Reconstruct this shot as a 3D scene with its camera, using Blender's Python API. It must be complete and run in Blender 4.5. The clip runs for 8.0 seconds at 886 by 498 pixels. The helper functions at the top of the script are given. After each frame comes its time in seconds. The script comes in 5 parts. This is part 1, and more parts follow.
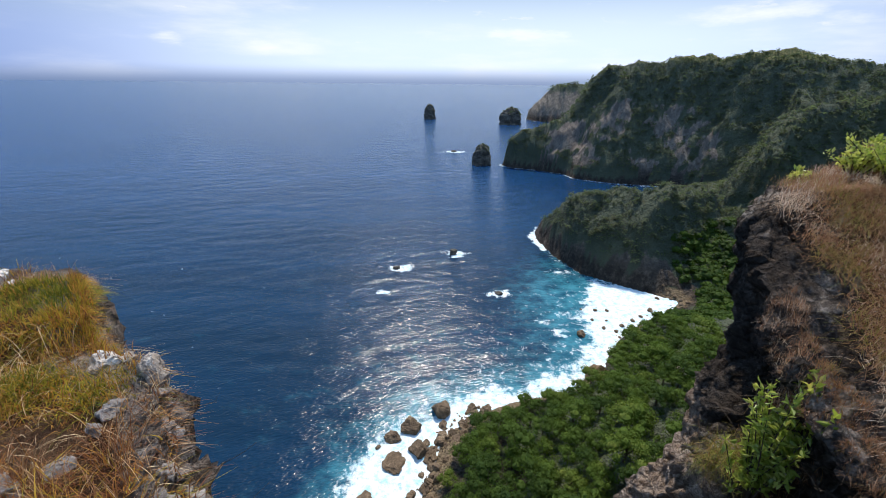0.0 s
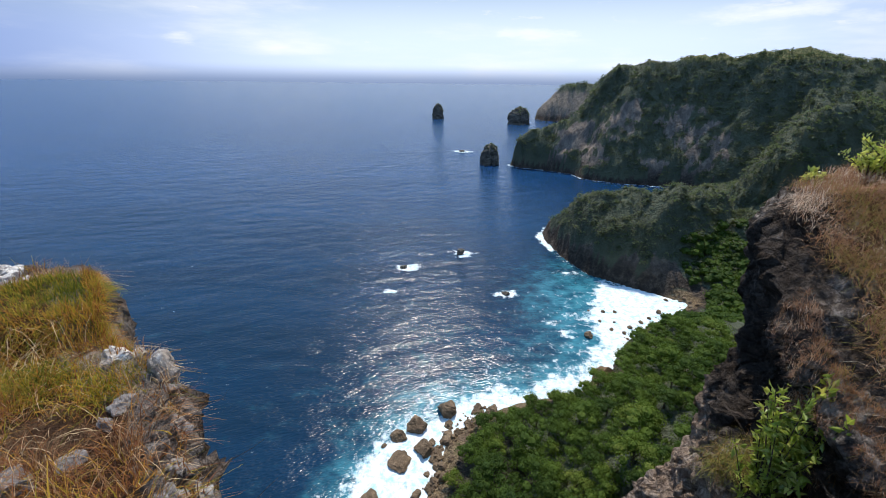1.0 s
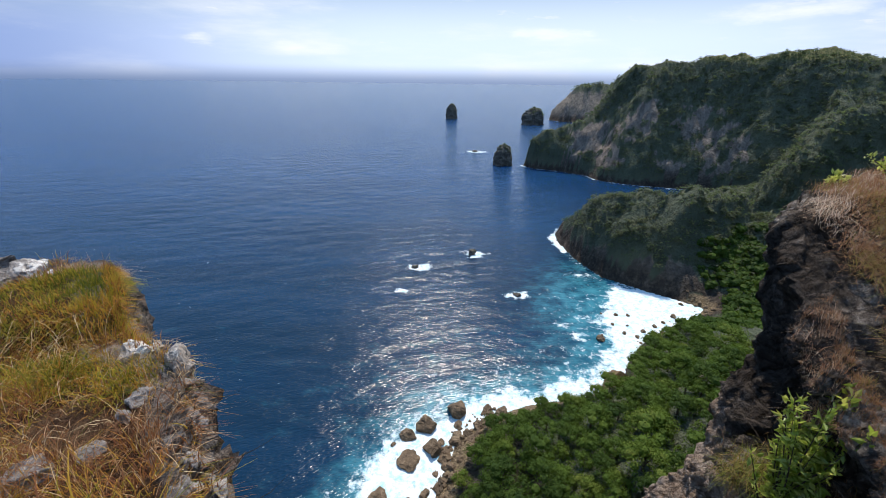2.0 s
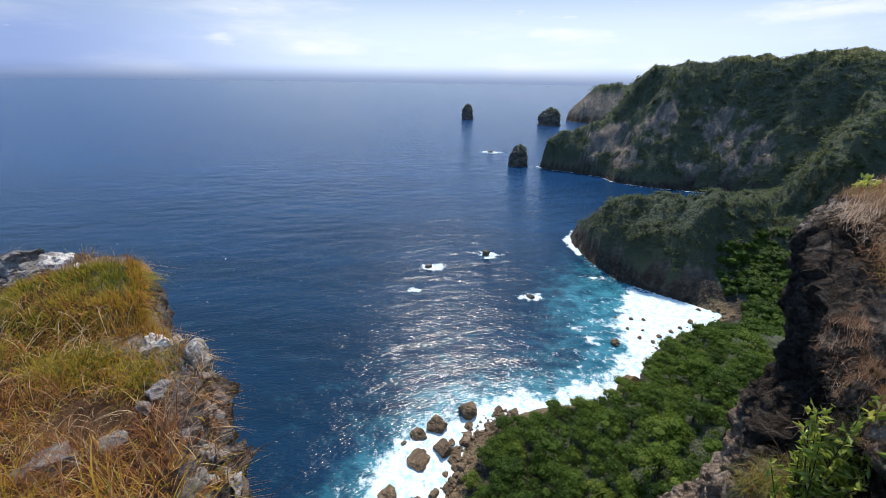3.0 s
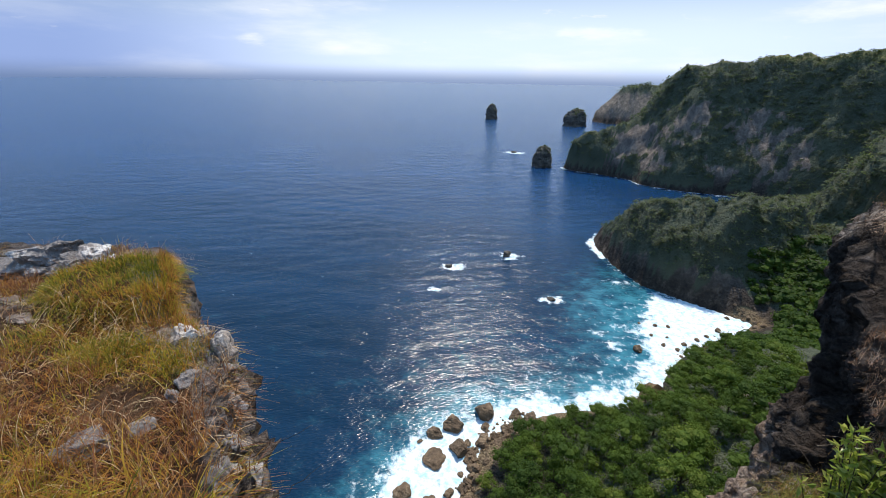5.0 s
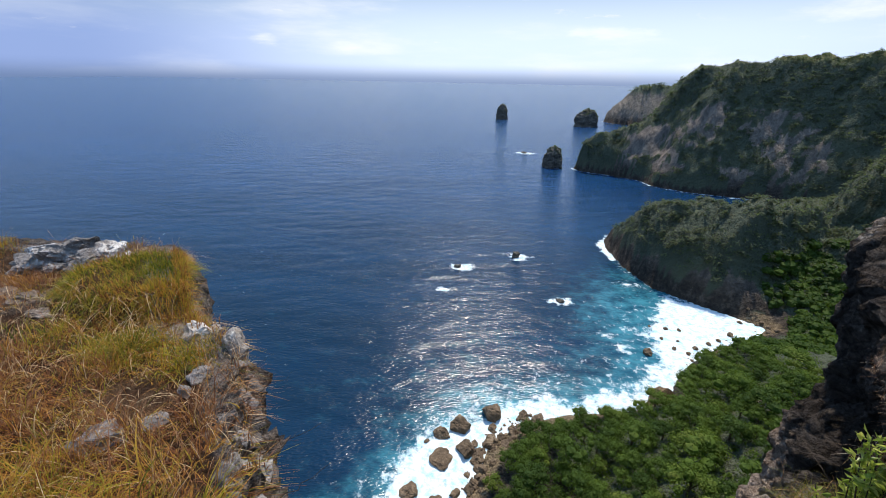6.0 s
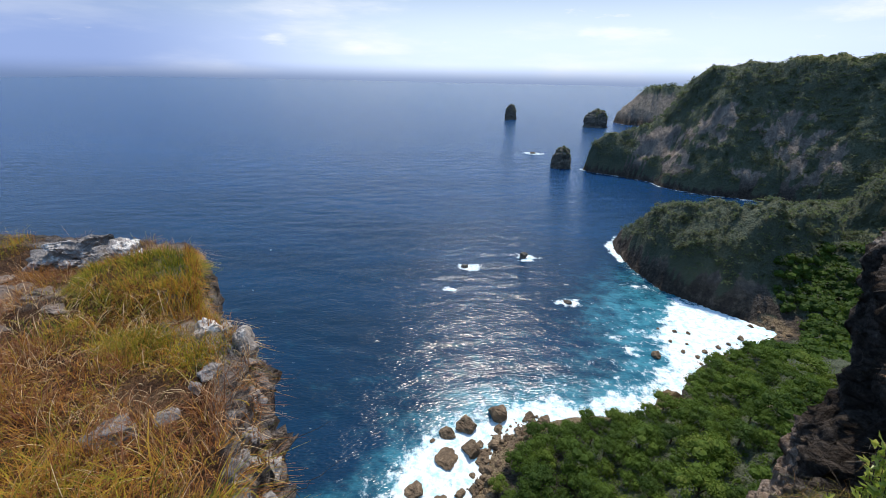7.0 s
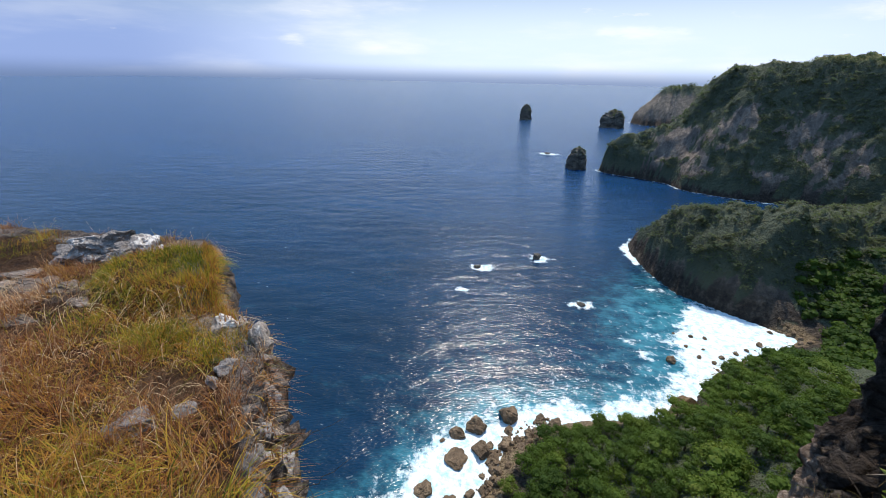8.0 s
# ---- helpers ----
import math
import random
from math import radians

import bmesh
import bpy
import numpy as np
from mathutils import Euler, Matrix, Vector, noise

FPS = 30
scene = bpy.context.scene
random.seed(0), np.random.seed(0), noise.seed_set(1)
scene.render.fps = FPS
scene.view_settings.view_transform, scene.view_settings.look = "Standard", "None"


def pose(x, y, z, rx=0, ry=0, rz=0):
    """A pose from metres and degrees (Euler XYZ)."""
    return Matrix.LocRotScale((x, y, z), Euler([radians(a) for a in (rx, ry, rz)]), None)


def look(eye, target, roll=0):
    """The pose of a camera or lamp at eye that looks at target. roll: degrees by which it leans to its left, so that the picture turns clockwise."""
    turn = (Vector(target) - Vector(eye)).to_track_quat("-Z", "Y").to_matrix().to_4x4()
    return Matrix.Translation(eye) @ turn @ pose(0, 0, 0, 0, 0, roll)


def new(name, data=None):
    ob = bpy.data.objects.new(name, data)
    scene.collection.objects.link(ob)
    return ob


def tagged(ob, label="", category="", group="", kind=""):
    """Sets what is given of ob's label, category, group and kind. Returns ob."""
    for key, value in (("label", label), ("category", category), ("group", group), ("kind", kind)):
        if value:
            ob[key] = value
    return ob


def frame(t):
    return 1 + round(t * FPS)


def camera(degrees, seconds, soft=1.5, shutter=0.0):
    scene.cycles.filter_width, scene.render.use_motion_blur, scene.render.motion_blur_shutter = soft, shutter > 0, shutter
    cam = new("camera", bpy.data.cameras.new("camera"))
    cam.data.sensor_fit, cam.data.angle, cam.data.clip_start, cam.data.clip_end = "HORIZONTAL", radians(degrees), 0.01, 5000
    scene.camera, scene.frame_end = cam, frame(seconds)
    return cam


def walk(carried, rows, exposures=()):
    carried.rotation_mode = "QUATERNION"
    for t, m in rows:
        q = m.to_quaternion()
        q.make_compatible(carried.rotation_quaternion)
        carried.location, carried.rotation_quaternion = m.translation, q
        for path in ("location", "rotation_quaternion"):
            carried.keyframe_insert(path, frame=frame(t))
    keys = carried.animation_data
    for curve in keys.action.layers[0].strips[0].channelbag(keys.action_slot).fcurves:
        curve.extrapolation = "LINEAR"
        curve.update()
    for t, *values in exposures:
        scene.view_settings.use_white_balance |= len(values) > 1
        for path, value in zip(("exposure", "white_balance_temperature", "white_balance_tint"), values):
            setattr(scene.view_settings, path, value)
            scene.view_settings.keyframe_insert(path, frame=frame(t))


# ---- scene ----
cam = camera(95.6, 8.0, soft=0.9)
EYE_Z = 100.0
# seconds, place (metres from the first place of the camera), yaw, pitch, roll
PATH = [
    (0.0, 0.000, 0.000, 0.000, 1.43, -23.54, 0.57),
    (0.5, -0.001, 0.001, -0.001, 1.98, -23.57, 0.57),
    (1.0, -0.003, 0.003, -0.002, 2.55, -23.60, 0.57),
    (1.5, -0.006, 0.004, -0.002, 3.34, -23.61, 0.59),
    (3.0, -0.021, 0.007, -0.001, 6.49, -23.61, 0.74),
    (3.5, -0.023, 0.009, -0.001, 7.30, -23.65, 0.79),
    (4.0, -0.025, 0.010, 0.000, 8.16, -23.67, 0.81),
    (4.5, -0.027, 0.011, 0.000, 8.94, -23.68, 0.83),
    (6.0, -0.036, 0.011, 0.003, 11.08, -23.70, 0.90),
    (6.5, -0.041, 0.010, 0.004, 11.63, -23.71, 0.92),
    (7.0, -0.045, 0.008, 0.006, 12.22, -23.72, 0.93),
    (7.5, -0.049, 0.006, 0.009, 13.05, -23.73, 0.95),
    (8.0, -0.051, 0.006, 0.011, 14.20, -23.78, 0.98),
]


def aim(x, y, z, yaw, pitch, roll):
    eye = Vector((x, y, EYE_Z + z))
    a, p = radians(yaw), radians(pitch)
    return look(eye, eye + Vector((-math.sin(a) * math.cos(p), math.cos(a) * math.cos(p), math.sin(p))), roll)


walk(cam, [(t, aim(*row)) for t, *row in PATH], exposures=[(0.0, 0.0)])

# ---- world, sun ----
SUN_AZ, SUN_EL = 6.0, 61.0      # degrees to the right of +y, and up
world = bpy.data.worlds.new("world")
scene.world = world
world.use_nodes = True
wt = world.node_tree
wt.nodes.clear()
wout = wt.nodes.new("ShaderNodeOutputWorld")
wbg = wt.nodes.new("ShaderNodeBackground")
sky = wt.nodes.new("ShaderNodeTexSky")
sky.sky_type = "NISHITA"
sky.sun_disc = False
sky.sun_elevation = radians(SUN_EL)
sky.sun_rotation = radians(SUN_AZ)
sky.altitude = 100
sky.air_density = 1.0
sky.dust_density = 0.6
sky.ozone_density = 2.0
wbg.inputs["Strength"].default_value = 0.09


def wnode(kind, **inputs):
    node = wt.nodes.new("ShaderNode" + kind)
    for key, value in inputs.items():
        key = key.replace("_", " ")
        if hasattr(value, "links"):
            wt.links.new(value, node.inputs[key])
        else:
            node.inputs[key].default_value = value
    return node


def wspan(value, a, b, lo=0.0, hi=1.0):
    node = wnode("MapRange", Value=value, From_Min=a, From_Max=b, To_Min=lo, To_Max=hi)
    node.interpolation_type = "SMOOTHSTEP"
    return node.outputs[0]


def wmix(fac, a, b):
    node = wt.nodes.new("ShaderNodeMix")
    node.data_type = "RGBA"
    for slot, value in ((0, fac), (6, a), (7, b)):
        if hasattr(value, "links"):
            wt.links.new(value, node.inputs[slot])
        else:
            node.inputs[slot].default_value = (*value, 1)
    return node.outputs[2]


# humid haze low over the sea, brightest under the sun; then soft clouds, by the direction of view
wdir = wnode("TexCoord").outputs["Generated"]
wsep = wnode("SeparateXYZ", Vector=wdir)
up = wsep.outputs["Z"]
wdot = wt.nodes.new("ShaderNodeVectorMath")
wdot.operation = "DOT_PRODUCT"
wt.links.new(wdir, wdot.inputs[0])
wdot.inputs[1].default_value = (math.sin(radians(5)), math.cos(radians(5)), 0)
glow = wspan(wdot.outputs["Value"], 0.55, 0.99)
haze = wmix(glow, (3.5, 4.9, 9.0), (9.2, 10.9, 14.3))
high = wmix(wspan(up, 0.12, 0.45, 0.0, 0.85), sky.outputs["Color"], (3.7, 7.0, 12.8))
air = wmix(wspan(up, 0.05, 0.22, 0.96, 0.0), high, haze)
wsoft = wnode("TexNoise", Vector=wnode("Mapping", Vector=wdir, Scale=(2.0, 2.0, 11.0), Location=(0.75, 0.1, 0.35)).outputs[0], Scale=1.7, Detail=6.0, Roughness=0.55)
veil_at = wt.nodes.new("ShaderNodeMath")
veil_at.operation = "MULTIPLY"
wt.links.new(wspan(wsoft.outputs["Fac"], 0.46, 0.78, 0.0, 0.7), veil_at.inputs[0])
veil_low = wt.nodes.new("ShaderNodeMath")
veil_low.operation = "MULTIPLY"
wt.links.new(wspan(up, 0.22, 0.45, 1.0, 0.15), veil_low.inputs[0])
wt.links.new(wspan(wdot.outputs["Value"], 0.6, 0.95, 0.3, 1.0), veil_low.inputs[1])
wt.links.new(veil_low.outputs[0], veil_at.inputs[1])
veil = veil_at.outputs[0]
clouded = wmix(veil, air, (11.6, 11.9, 12.4))
wpuff = wnode("TexNoise", Vector=wnode("Mapping", Vector=wdir, Scale=(9.0, 9.0, 34.0), Location=(4.2, 1.3, 0.0)).outputs[0], Scale=1.5, Detail=7.0, Roughness=0.6)
band = wt.nodes.new("ShaderNodeMath")
band.operation = "MULTIPLY"
wt.links.new(wspan(wpuff.outputs["Fac"], 0.62, 0.76, 0.0, 0.6), band.inputs[0])
wband = wt.nodes.new("ShaderNodeMath")
wband.operation = "MULTIPLY"
wt.links.new(wspan(up, 0.03, 0.07), wband.inputs[0])
wt.links.new(wspan(up, 0.2, 0.4, 1.0, 0.0), wband.inputs[1])
wt.links.new(wband.outputs[0], band.inputs[1])
clouded = wmix(band.outputs[0], clouded, (11.2, 11.4, 11.8))


def wcalc(op, a, b):
    node = wt.nodes.new("ShaderNodeMath")
    node.operation = op
    for slot, value in ((0, a), (1, b)):
        if hasattr(value, "links"):
            wt.links.new(value, node.inputs[slot])
        else:
            node.inputs[slot].default_value = value
    return node.outputs[0]


# a few small fair-weather clouds: degrees to the right of +y, height, half width, half height
for az, rise, wide, tall in ((-33.0, 0.057, 0.028, 0.010), (-23.7, 0.051, 0.034, 0.008), (9.0, 0.080, 0.085, 0.012), (32.0, 0.106, 0.10, 0.016), (39.5, 0.090, 0.035, 0.012)):
    across = wcalc("SUBTRACT", wcalc("MULTIPLY", wsep.outputs["X"], math.cos(radians(az))), wcalc("MULTIPLY", wsep.outputs["Y"], math.sin(radians(az))))
    d2 = wcalc("ADD", wcalc("POWER", wcalc("DIVIDE", across, wide), 2.0), wcalc("POWER", wcalc("DIVIDE", wcalc("SUBTRACT", up, rise), tall), 2.0))
    ragged = wcalc("ADD", d2, wcalc("MULTIPLY", wcalc("SUBTRACT", wpuff.outputs["Fac"], 0.5), 5.0))
    clouded = wmix(wcalc("MULTIPLY", wspan(ragged, 1.5, -0.8, 0.0, 0.5), wspan(wdot.outputs["Value"], 0.4, 0.5)), clouded, (12.6, 12.7, 12.9))
# the last miles of water under the haze
far_sea = wmix(glow, (1.9, 2.8, 5.0), (3.2, 4.2, 6.6))
wt.links.new(wmix(wspan(up, -0.022, 0.020), far_sea, clouded), wbg.inputs["Color"])
wt.links.new(wbg.outputs["Background"], wout.inputs["Surface"])

sun_data = bpy.data.lights.new("sun", "SUN")
sun_data.energy = 5.0
sun_data.angle = radians(0.5)
sun_data.color = (1.0, 0.93, 0.82)
sun = new("sun", sun_data)
sun_dir = Vector((math.sin(radians(SUN_AZ)) * math.cos(radians(SUN_EL)), math.cos(radians(SUN_AZ)) * math.cos(radians(SUN_EL)), math.sin(radians(SUN_EL))))
sun.matrix_world = look(sun_dir * 300, (0, 0, 0))


# ---- small tools ----
PERM = np.random.default_rng(3).permutation(256)
GRAD = np.random.default_rng(4).normal(size=(256, 3))
GRAD /= np.linalg.norm(GRAD, axis=1, keepdims=True)


def perlin(p):
    """Gradient noise, about -0.7 to 0.7, at an (n, 3) array of places."""
    p = np.asarray(p, float)
    i = np.floor(p).astype(int)
    f = p - i
    u = f * f * f * (f * (f * 6 - 15) + 10)
    total = 0
    for dx in (0, 1):
        for dy in (0, 1):
            for dz in (0, 1):
                h = PERM[(PERM[(PERM[(i[:, 0] + dx) % 256] + i[:, 1] + dy) % 256] + i[:, 2] + dz) % 256]
                g = GRAD[h]
                d = g[:, 0] * (f[:, 0] - dx) + g[:, 1] * (f[:, 1] - dy) + g[:, 2] * (f[:, 2] - dz)
                w = (u[:, 0] if dx else 1 - u[:, 0]) * (u[:, 1] if dy else 1 - u[:, 1]) * (u[:, 2] if dz else 1 - u[:, 2])
                total = total + w * d
    return total


def fbm(p, octaves=4, gain=0.5, ridged=False):
    p = np.asarray(p, float)
    total, amp = 0, 1.0
    for k in range(octaves):
        n = perlin(p * 2.03**k + 17.3 * k)
        total = total + amp * ((0.5 - np.abs(n) * 2) if ridged else n)
        amp *= gain
    return total


def flat3(x, y, s=1.0, z=0.0):
    return np.stack([np.ravel(x) * s, np.ravel(y) * s, np.full(np.size(x), z)], 1)


def smooth(a, b, x):
    t = np.clip((x - a) / (b - a), 0, 1)
    return t * t * (3 - 2 * t)


def seg_dist(px, py, line):
    """Distance to a polyline, and the running index of the nearest place on it."""
    best, where = np.full(px.shape, 1e9), np.zeros(px.shape)
    for k in range(len(line) - 1):
        (ax, ay), (bx, by) = line[k][:2], line[k + 1][:2]
        dx, dy = bx - ax, by - ay
        t = np.clip(((px - ax) * dx + (py - ay) * dy) / (dx * dx + dy * dy), 0, 1)
        d = np.hypot(px - ax - t * dx, py - ay - t * dy)
        near = d < best
        best, where = np.where(near, d, best), np.where(near, k + t, where)
    return best, where


def inside(px, py, poly):
    odd = np.zeros(px.shape, bool)
    for k in range(len(poly)):
        (ax, ay), (bx, by) = poly[k - 1][:2], poly[k][:2]
        if ay != by:
            odd ^= ((ay > py) != (by > py)) & (px < (bx - ax) * (py - ay) / (by - ay) + ax)
    return odd


def mesh_data(name, verts, faces, material, shade=False, **attributes):
    """A mesh from arrays; faces: (n, 3) or (n, 4)."""
    verts, faces = np.asarray(verts, np.float32), np.asarray(faces, np.int32)
    me = bpy.data.meshes.new(name)
    n, k = faces.shape
    me.vertices.add(len(verts))
    me.vertices.foreach_set("co", verts.ravel())
    me.loops.add(n * k)
    me.loops.foreach_set("vertex_index", faces.ravel())
    me.polygons.add(n)
    me.polygons.foreach_set("loop_start", np.arange(0, n * k, k, dtype=np.int32))
    me.polygons.foreach_set("use_smooth", np.full(n, shade))
    me.update(calc_edges=True)
    for key, values in attributes.items():
        a = me.attributes.new(key, "FLOAT", "POINT")
        a.data.foreach_set("value", np.asarray(values, np.float32).ravel())
    me.materials.append(material)
    me.validate()
    return me


def thing(name, label, category, at=(0, 0, 0), group="", kind=""):
    ob = new(name)
    ob.location = at
    return tagged(ob, label, category, group, kind)


def part(name, data, parent, label=""):
    """Links a mesh (or a bmesh with a material) as one mesh object under a thing."""
    ob = new(name, data)
    ob.parent = parent
    return tagged(ob, label) if label else ob


def grid_faces(nu, nv, keep=None):
    i = np.arange(nu * nv).reshape(nu, nv)
    f = np.stack([i[:-1, :-1], i[1:, :-1], i[1:, 1:], i[:-1, 1:]], -1).reshape(-1, 4)
    return f if keep is None else f[keep.ravel()[f].any(1)]


# ---- materials ----
class Nodes:
    """A node material with a Principled surface; n() makes a node, and its inputs are set by name."""

    def __init__(self, name, rough=0.8, metal=0.0):
        self.mat = bpy.data.materials.new(name)
        self.mat.use_nodes = True
        self.tree = self.mat.node_tree
        self.tree.nodes.clear()
        self.out = self.tree.nodes.new("ShaderNodeOutputMaterial")
        self.bsdf = self.tree.nodes.new("ShaderNodeBsdfPrincipled")
        self.bsdf.inputs["Roughness"].default_value = rough
        self.bsdf.inputs["Metallic"].default_value = metal
        self.link(self.bsdf.outputs[0], self.out.inputs["Surface"])

    def link(self, a, b):
        self.tree.links.new(a, b)

    def put(self, node, key, value):
        if hasattr(value, "links"):
            self.link(value, node.inputs[key])
        else:
            node.inputs[key].default_value = value

    def n(self, kind, **inputs):
        node = self.tree.nodes.new("ShaderNode" + kind)
        for key, value in inputs.items():
            self.put(node, key.replace("_", " "), value)
        return node

    def where(self):
        return self.n("NewGeometry").outputs["Position"]

    def noise(self, scale, detail=4, rough=0.55, vector=None, stretch=None, turn=0.0):
        v = vector if vector is not None else self.where()
        if stretch:
            m = self.n("Mapping", Vector=v)
            m.vector_type = "TEXTURE"
            m.inputs["Scale"].default_value = [1 / k for k in stretch]
            m.inputs["Rotation"].default_value = (0, 0, radians(turn))
            v = m.outputs[0]
        return self.n("TexNoise", Vector=v, Scale=scale, Detail=detail, Roughness=rough).outputs["Fac"]

    def ramp(self, fac, *stops):
        node = self.tree.nodes.new("ShaderNodeValToRGB")
        e = node.color_ramp.elements
        while len(e) < len(stops):
            e.new(0.5)
        for el, (pos, col) in zip(e, stops):
            el.position = pos
            el.color = (*col, 1) if len(col) == 3 else col
        self.link(fac, node.inputs["Fac"])
        return node.outputs["Color"]

    def span(self, value, a, b, lo=0.0, hi=1.0):
        node = self.n("MapRange", Value=value)
        node.interpolation_type = "SMOOTHSTEP"
        for key, v in (("From Min", a), ("From Max", b), ("To Min", lo), ("To Max", hi)):
            node.inputs[key].default_value = v
        return node.outputs[0]

    def mix(self, fac, a, b, mode="MIX"):
        node = self.tree.nodes.new("ShaderNodeMix")
        node.data_type = "RGBA"
        node.blend_type = mode
        self.put(node, 0, fac)
        for slot, v in ((6, a), (7, b)):
            if hasattr(v, "links"):
                self.link(v, node.inputs[slot])
            else:
                node.inputs[slot].default_value = (*v, 1)
        return node.outputs[2]

    def math(self, op, a, b=0.0):
        node = self.tree.nodes.new("ShaderNodeMath")
        node.operation = op
        self.put(node, 0, a)
        self.put(node, 1, b)
        return node.outputs[0]

    def attr(self, name):
        node = self.n("Attribute")
        node.attribute_name = name
        return node.outputs["Fac"]

    def bump(self, height, strength, distance, normal=None):
        node = self.n("Bump", Height=height, Strength=strength, Distance=distance)
        if normal is not None:
            self.link(normal, node.inputs["Normal"])
        return node.outputs[0]

    def done(self, color=None, rough=None, normal=None):
        for key, v in (("Base Color", color), ("Roughness", rough), ("Normal", normal)):
            if v is not None:
                self.put(self.bsdf, key, v if hasattr(v, "links") or key == "Roughness" else (*v, 1))
        return self.mat


def mat_sea():
    m = Nodes("sea_water", rough=0.2)
    m.bsdf.inputs["IOR"].default_value = 1.33
    foam, shallow = m.attr("foam"), m.attr("shallow")
    p = m.where()
    swell = m.noise(0.05, 3, 0.5, p, (0.8, 1.9, 1.0), 18)
    crest = m.noise(1.0, 1.8, 0.5, p, (0.50, 1.5, 1.0), 24)
    ripple = m.noise(2.4, 3, 0.6, p, (0.7, 1.4, 1.0), 34)
    patch = m.noise(0.012, 3, 0.5, p, (0.6, 1.8, 1.0), 12)
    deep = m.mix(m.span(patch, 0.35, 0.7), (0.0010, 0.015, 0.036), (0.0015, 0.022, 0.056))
    # open water turns bluer and paler with distance: haze put into the colour
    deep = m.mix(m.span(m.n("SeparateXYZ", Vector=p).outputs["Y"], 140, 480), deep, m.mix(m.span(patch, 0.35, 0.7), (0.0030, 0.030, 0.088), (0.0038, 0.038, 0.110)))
    streak = m.noise(0.10, 7, 0.7, p, (1.0, 1.5, 1.0))
    turq = m.mix(m.span(streak, 0.3, 0.7), (0.010, 0.080, 0.125), (0.050, 0.215, 0.270))
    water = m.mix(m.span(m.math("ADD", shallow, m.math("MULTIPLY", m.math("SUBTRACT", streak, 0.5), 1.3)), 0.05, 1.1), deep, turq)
    lace = m.noise(0.30, 9, 0.75, p)
    edge = m.span(m.math("ADD", foam, m.math("MULTIPLY", m.math("SUBTRACT", lace, 0.5), 2.8)), 0.34, 0.86)
    white = m.mix(m.span(m.noise(0.35, 8, 0.75, p), 0.34, 0.56), (0.32, 0.56, 0.64), (0.70, 0.73, 0.73))
    h = m.math("ADD", m.math("MULTIPLY", swell, 1.5), m.math("ADD", m.math("MULTIPLY", crest, 0.31), m.math("MULTIPLY", ripple, 0.025)))
    n = m.n("Bump", Height=h, Strength=m.span(edge, 0, 1, 0.9, 0.22), Distance=1.0).outputs[0]
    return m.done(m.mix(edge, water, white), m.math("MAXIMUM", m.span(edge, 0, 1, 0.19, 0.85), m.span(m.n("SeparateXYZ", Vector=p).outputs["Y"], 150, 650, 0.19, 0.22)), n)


def mat_land():
    m = Nodes("wooded_hillside", rough=0.95)
    m.bsdf.inputs["Specular IOR Level"].default_value = 0.1
    bare = m.attr("bare")
    p = m.where()
    a, b = m.noise(0.05, 5, 0.6, p), m.noise(0.5, 5, 0.65, p)
    # ground between the bushes, greyed and lightened to carry haze in its colour
    scrub = m.mix(m.span(a, 0.35, 0.65), (0.092, 0.104, 0.072), (0.118, 0.128, 0.082))
    scrub = m.mix(m.span(b, 0.55, 0.75), scrub, (0.125, 0.115, 0.060))
    streak = m.noise(0.22, 6, 0.65, p, (1.0, 1.0, 0.35))
    rock = m.ramp(streak, (0.25, (0.12, 0.102, 0.090)), (0.45, (0.20, 0.165, 0.140)), (0.6, (0.30, 0.24, 0.19)), (0.8, (0.38, 0.29, 0.20)))
    height = m.n("SeparateXYZ", Vector=p).outputs["Z"]
    sand_a = m.attr("sand")
    rock = m.mix(m.span(m.math("ADD", height, m.math("MULTIPLY", b, 4.0)), 7.0, 24.0), m.ramp(m.math("ADD", m.math("MULTIPLY", streak, 0.5), m.math("MULTIPLY", b, 0.5)), (0.35, (0.026, 0.021, 0.018)), (0.52, (0.070, 0.055, 0.044)), (0.68, (0.17, 0.135, 0.105))), rock)
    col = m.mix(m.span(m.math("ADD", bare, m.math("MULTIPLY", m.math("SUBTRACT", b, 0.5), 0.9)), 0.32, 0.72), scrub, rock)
    grit = m.mix(m.span(m.noise(1.6, 6, 0.7, p), 0.35, 0.65), (0.11, 0.075, 0.045), (0.34, 0.25, 0.15))
    col = m.mix(m.span(m.math("ADD", sand_a, m.math("MULTIPLY", m.math("SUBTRACT", b, 0.5), 0.6)), 0.35, 0.6), col, grit)
    # dry meadow on the high plateau
    meadow = m.mix(m.span(b, 0.4, 0.65), (0.13, 0.135, 0.060), (0.26, 0.235, 0.105))
    col = m.mix(m.math("MULTIPLY", m.span(m.math("ADD", height, m.math("MULTIPLY", a, 10.0)), 116.0, 122.0), m.span(bare, 0.5, 0.3)), col, meadow)
    n = m.bump(m.math("ADD", streak, m.math("ADD", m.math("MULTIPLY", b, 0.8), m.math("MULTIPLY", m.noise(1.7, 4, 0.6, p), 0.3))), 1.0, 4.0)
    return m.done(col, 0.92, n)


